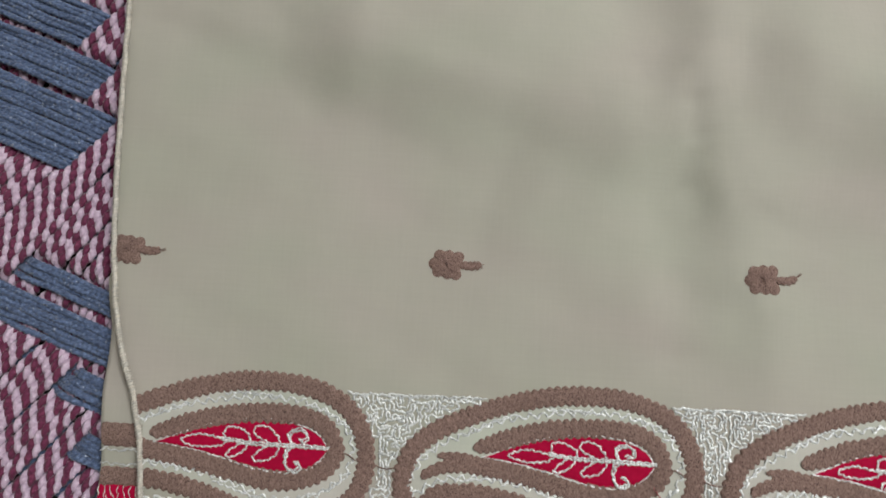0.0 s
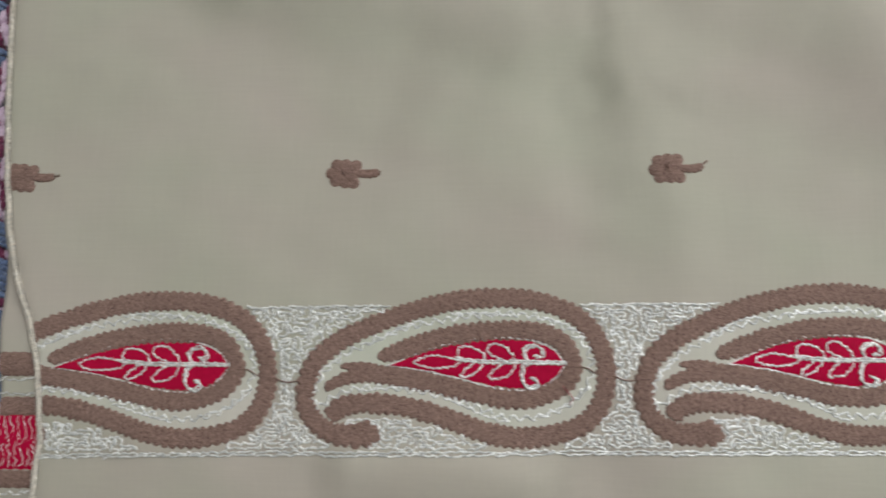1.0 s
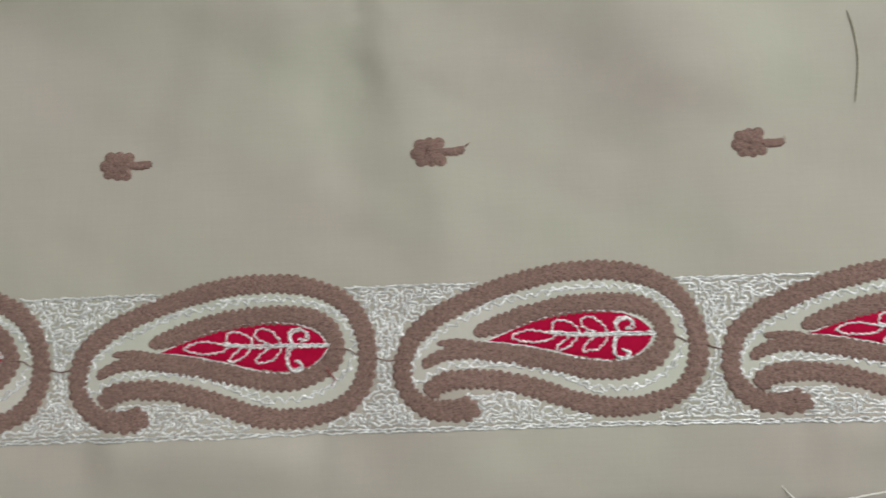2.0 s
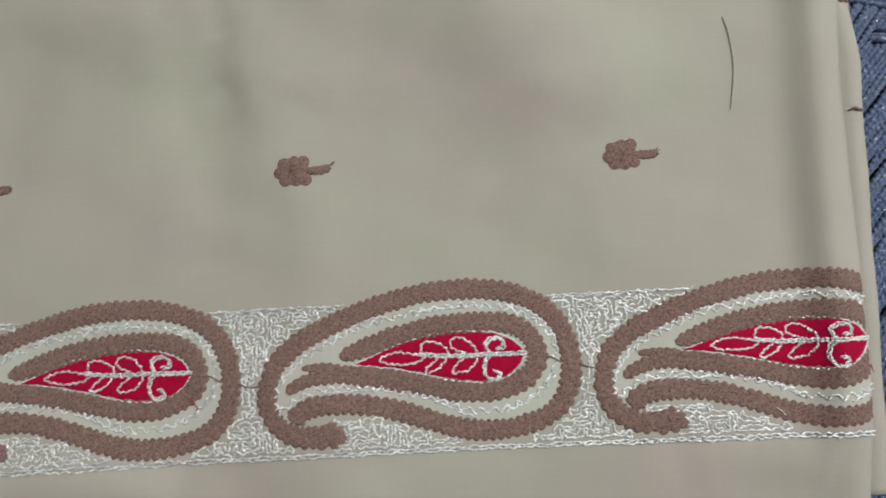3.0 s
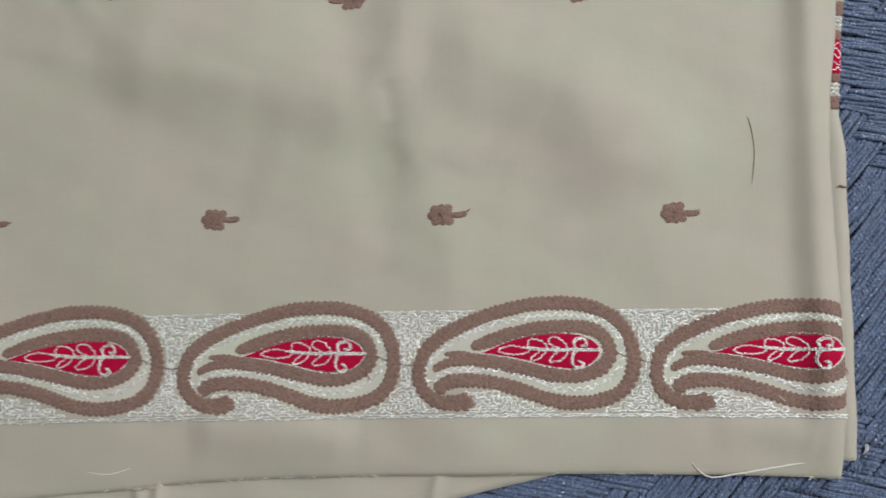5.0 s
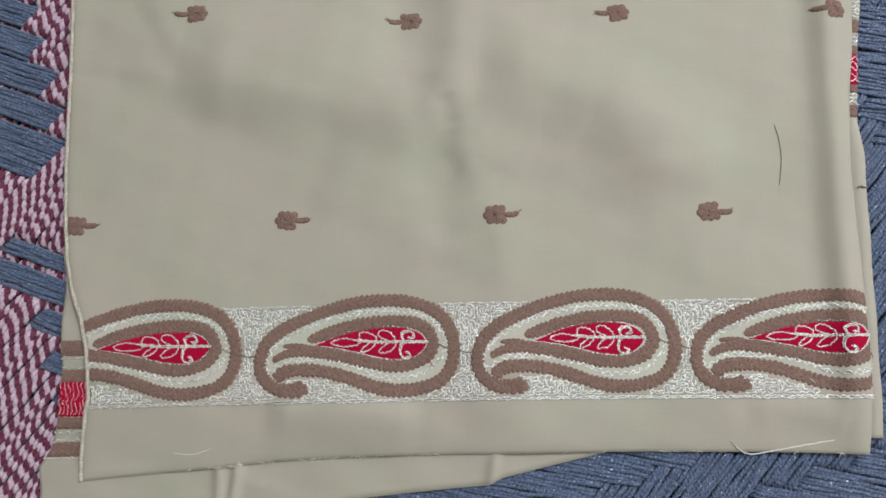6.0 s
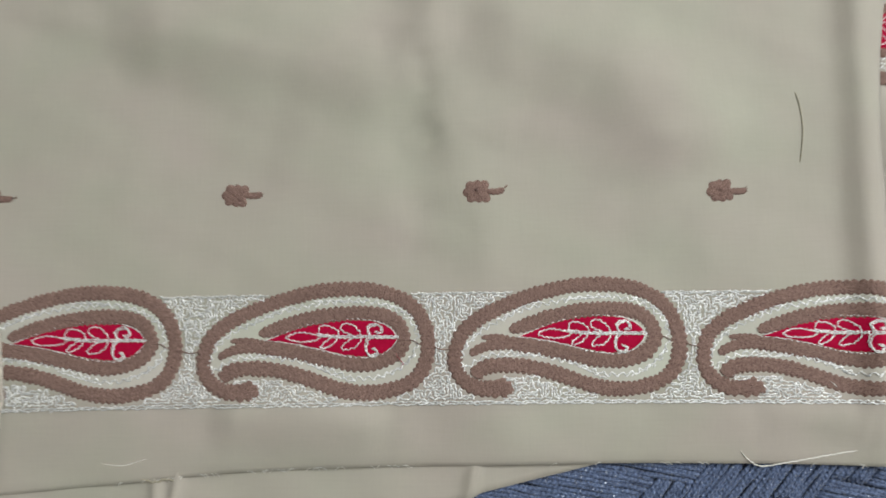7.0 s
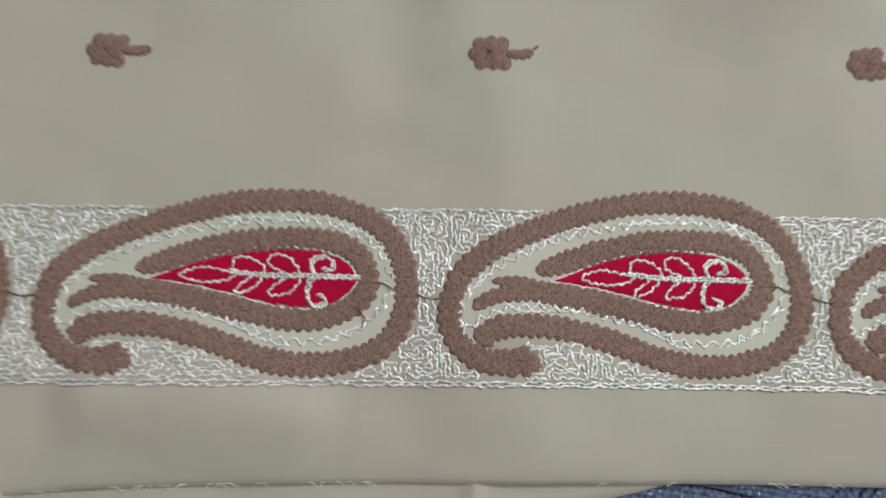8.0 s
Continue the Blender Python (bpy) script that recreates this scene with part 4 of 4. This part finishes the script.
def bundle(name, lo, hi, normal, way, over, zones, colour, seed, foot, spread):
    """One flat bundle of cords between two offsets along its normal. over(s) says, by the place across the other family, whether it lies on top."""
    rng = np.random.default_rng(seed)
    pink = colour == "pink"
    lo, hi = (foot @ normal + (o - foot @ normal) * spread for o in (lo, hi))
    count = max(3, int(round((hi - lo) / (0.0034 if pink else 0.00188))))
    offs = lo + (np.arange(count) + 0.5) * (hi - lo) / count
    holder, swing = None, rng.uniform(0, 6.28)
    # how the twists of neighbouring cords fall into step differs from bundle to bundle
    step_over = rng.uniform(-0.1, 1.25)
    for n_cord, c in enumerate(offs):
        c += rng.normal(0, 0.00016)
        step = 0.0007 if pink else 0.0010
        s = np.arange(-0.75, 0.95, step)
        xy = c * normal + s[:, None] * way
        ok = np.zeros(len(s), bool)
        for x0, y0, x1, y1 in zones:
            ok |= (xy[:, 0] > x0) & (xy[:, 0] < x1) & (xy[:, 1] > y0) & (xy[:, 1] < y1)
        if ok.sum() < 4:
            continue
        level = over(xy)
        kernel = np.hanning(int(0.012 / step))
        level = np.convolve(level, kernel / kernel.sum(), "same")
        wob = np.convolve(rng.normal(0, 0.0016, len(s)), np.hanning(int(0.03 / step)) / np.hanning(int(0.03 / step)).sum(), "same")
        xy = xy + wob[:, None] * normal
        z = 0.0021 * level + np.convolve(rng.normal(0, 0.0018, len(s)), np.hanning(int(0.024 / step)) / np.hanning(int(0.024 / step)).sum(), "same")
        p = np.c_[xy, z]
        for run in np.split(np.arange(len(s)), np.where(np.diff(ok.astype(int)) != 0)[0] + 1):
            if len(run) < 4 or not ok[run[0]]:
                continue
            v, f, strand = twisted_cord(p[run], 0.0082 if pink else 0.0048, (0.0 if pink else swing) + (2 * np.pi * (s[run[0]] + step_over * c) / 0.0082 if pink else 1.7 * n_cord) + rng.normal(0, 0.75 if pink else 0.7), 0.00205 if pink else 0.00142, waist=0.66 if pink else 0.72)
            if holder is None:
                holder = part(name, None, weave, "pink and maroon twisted cords" if pink else "blue twisted cords")
            part("cord", mesh_of("cord", v, f, [PINK, MAROON] if pink else [BLUE], strand if pink else None), holder)


def compass(deg):
    a = radians(deg)
    return np.array([math.cos(a), math.sin(a)]), np.array([-math.sin(a), math.cos(a)])


# side of the pink cords
FOOT_WEST, FOOT_EAST = np.array([0.095, 0.02]), np.array([0.21, 0.01])
WEST_SPREAD, EAST_SPREAD = 1.022, 1.024
WA, NA = compass(-20.5)
WB, _ = compass(48)
NB = np.array([math.sin(radians(48)), -math.cos(radians(48))])
# blue bundles: upper and lower offset, and the stretch across the pink family in which they lie on top
BLUES = [(0.181, 0.165, -0.33, -0.255), (0.1635, 0.147, -0.33, -0.236), (0.1455, 0.128, -0.33, -0.216), (0.127, 0.1085, -0.30, -0.1935), (0.1065, 0.0895, -0.28, -0.172), (0.0877, 0.0585, -0.25, -0.158),
         (0.050, 0.029, -0.30, -0.180), (0.0228, 0.0122, -0.139, 0.0), (0.0090, -0.0057, -0.160, 0.0), (-0.0095, -0.0230, -0.0925, 0.0), (-0.0309, -0.0430, -0.071, 0.0),
         (-0.0455, -0.0590, -0.050, 0.0), (-0.0610, -0.0750, -0.02, 0.02), (-0.0770, -0.0910, 0.0, 0.02), (-0.0930, -0.1070, 0.0, 0.02), (-0.1090, -0.1230, 0.0, 0.02)]
WEST = [(-0.165, -0.125, -0.066, 0.265)]
def over_between(xy, a, b):
    s = (FOOT_WEST + (xy - FOOT_WEST) / WEST_SPREAD) @ NB
    return np.where((s > a) & (s < b), 1.0, -1.0)


for n, (up, lo, a, b) in enumerate(BLUES):
    bundle("rope_bundle", lo + 0.0004, up - 0.0007, NA, WA, lambda xy, a=a, b=b: over_between(xy, a, b), WEST, "blue", 300 + n, FOOT_WEST, WEST_SPREAD)


def pink_over(xy):
    xy = FOOT_WEST + (xy - FOOT_WEST) / WEST_SPREAD
    s, o = xy @ NB, xy @ NA
    level = np.ones(len(xy))
    for up, lo, a, b in BLUES:
        level[(o > lo - 0.0008) & (o < up + 0.0008) & (s > a) & (s < b)] = -1.0
    return level


for n in range(20):
    lo = -0.094 - 0.0165 * 11 + 0.0165 * n
    bundle("rope_bundle", lo + 0.0007, lo + 0.0158, NB, WB, pink_over, WEST, "pink", 340 + n, FOOT_WEST, WEST_SPREAD)

# side where both families are blue: three over, three under, stepping by one
WC, NC = compass(-11)
WD, _ = compass(49)
ND = np.array([math.sin(radians(49)), -math.cos(radians(49))])
EAST = [(0.352, -0.06, 0.455, 0.265), (0.07, -0.125, 0.455, -0.046)]


def east_over(xy):
    xy = FOOT_EAST + (xy - FOOT_EAST) / EAST_SPREAD
    c = (np.floor((xy @ NC - 0.0125) / 0.0145) + 0.5) * 0.0145 + 0.0125
    d = (np.floor((xy @ ND - 0.25) / 0.0158) + 0.5) * 0.0158 + 0.25
    # the steps run one way beside the cloth and the other way below it, where two fields of the weave meet
    beside = np.mod(d - 0.273 + (c - 0.067) * 1.09, 0.1270) > 0.0800
    below = np.mod(d - 0.2345 - (c + 0.0235) * 1.12, 0.1270) > 0.0470
    return np.where(np.where((xy[:, 1] < -0.05) & (xy[:, 0] < 0.378), below, beside), 1.0, -1.0)


for n in range(-17, 22):
    lo = 0.0125 + 0.0145 * n
    bundle("rope_bundle", lo + 0.0004, lo + 0.0140, NC, WC, east_over, EAST, "blue", 400 + n, FOOT_EAST, EAST_SPREAD)
for n in range(-24, 18):
    lo = 0.25 + 0.0158 * n
    bundle("rope_bundle", lo + 0.0005, lo + 0.0152, ND, WD, lambda xy: -east_over(xy), EAST, "blue", 460 + n, FOOT_EAST, EAST_SPREAD)


# small scraps of white paper caught between the cords
def paper_scrap(x, y, turn, long, wide):
    rng = np.random.default_rng(int(x * 10000))
    u, v = np.meshgrid(np.linspace(-0.5, 0.5, 7), np.linspace(-0.5, 0.5, 5), indexing="ij")
    px = u * long * (1 - 0.35 * np.abs(v)) + 0.0004 * np.sin(v * 9)
    py = v * wide * (0.15 + 0.85 * (u + 0.5)) + rng.normal(0, 0.00012, u.shape)
    pz = 0.0009 * np.cos(u * 4.5) + 0.0004 * np.sin(v * 5 + u * 3)
    a = np.stack([px, py, pz], -1).reshape(-1, 3)
    f = strip_faces(7, 5)
    low = a - (0, 0, 0.0002)
    me = mesh_of("paper_scrap", np.vstack([a, low]), f[:, ::-1].tolist() + (f + len(a)).tolist(), FOIL)
    ob = tagged(new("paper_scrap", me), "small curled scrap of white paper on the blue weave", "paper scrap", "scraps on the weave")
    ob.matrix_world = pose(x, y, BED_TOP + 0.0040, 0, 0, turn)


paper_scrap(0.3841, -0.0499, 55, 0.0068, 0.0028)
paper_scrap(0.4048, -0.0588, 150, 0.0100, 0.0060)


# the rest of the weave, out to the bed's edge and under the cloth's rim, in plainer bundles
def far_weave():
    h = Heap()
    keep_out = [(-0.163, -0.123, -0.068, 0.263), (0.354, -0.058, 0.453, 0.263), (0.072, -0.123, 0.453, -0.048), (-0.07, -0.05, 0.356, 0.44)]
    side = np.linspace(-0.5, 0.5, 11)
    ridge = 0.0009 * np.abs(np.sin(np.pi * 5 * (side + 0.5)))
    for way, normal, sign, first, spread in ((WA, NA, 1.0, 0.0, 0.0165), (WB, NB, -1.0, 0.004, 0.0168)):
        for n in range(-60, 62):
            c = first + spread * n
            s = np.arange(-1.3, 1.4, 0.011)
            xy = c * normal + s[:, None] * way
            other = np.floor((xy @ (NB if sign > 0 else NA)) / 0.0166).astype(int)
            level = np.where(np.mod(n * (1 if sign > 0 else -1) + other * (1 if sign > 0 else -1), 6) < 3, 1.0, -1.0)
            ok = (xy[:, 0] > -0.44) & (xy[:, 0] < 0.71) & (xy[:, 1] > -0.41) & (xy[:, 1] < 0.65)
            for x0, y0, x1, y1 in keep_out:
                ok &= ~((xy[:, 0] > x0) & (xy[:, 0] < x1) & (xy[:, 1] > y0) & (xy[:, 1] < y1))
            for run in np.split(np.arange(len(s)), np.where(np.diff(ok.astype(int)) != 0)[0] + 1):
                if len(run) < 3 or not ok[run[0]]:
                    continue
                p = xy[run][:, None, :] + (side * 0.0158)[None, :, None] * normal
                z = 0.0019 * sign * level[run][:, None] + ridge[None, :]
                v = np.concatenate([p, z[..., None]], -1).reshape(-1, 3)
                pink = sign < 0 and c < 0.03
                h.add(v, strip_faces(len(run), len(side)), 1 if pink else 0)
    return h.mesh("far_weave", [BLUE, PINK])


tagged(part("far_weave", far_weave(), weave, "more blue and pink cord bundles"), kind="stuff")
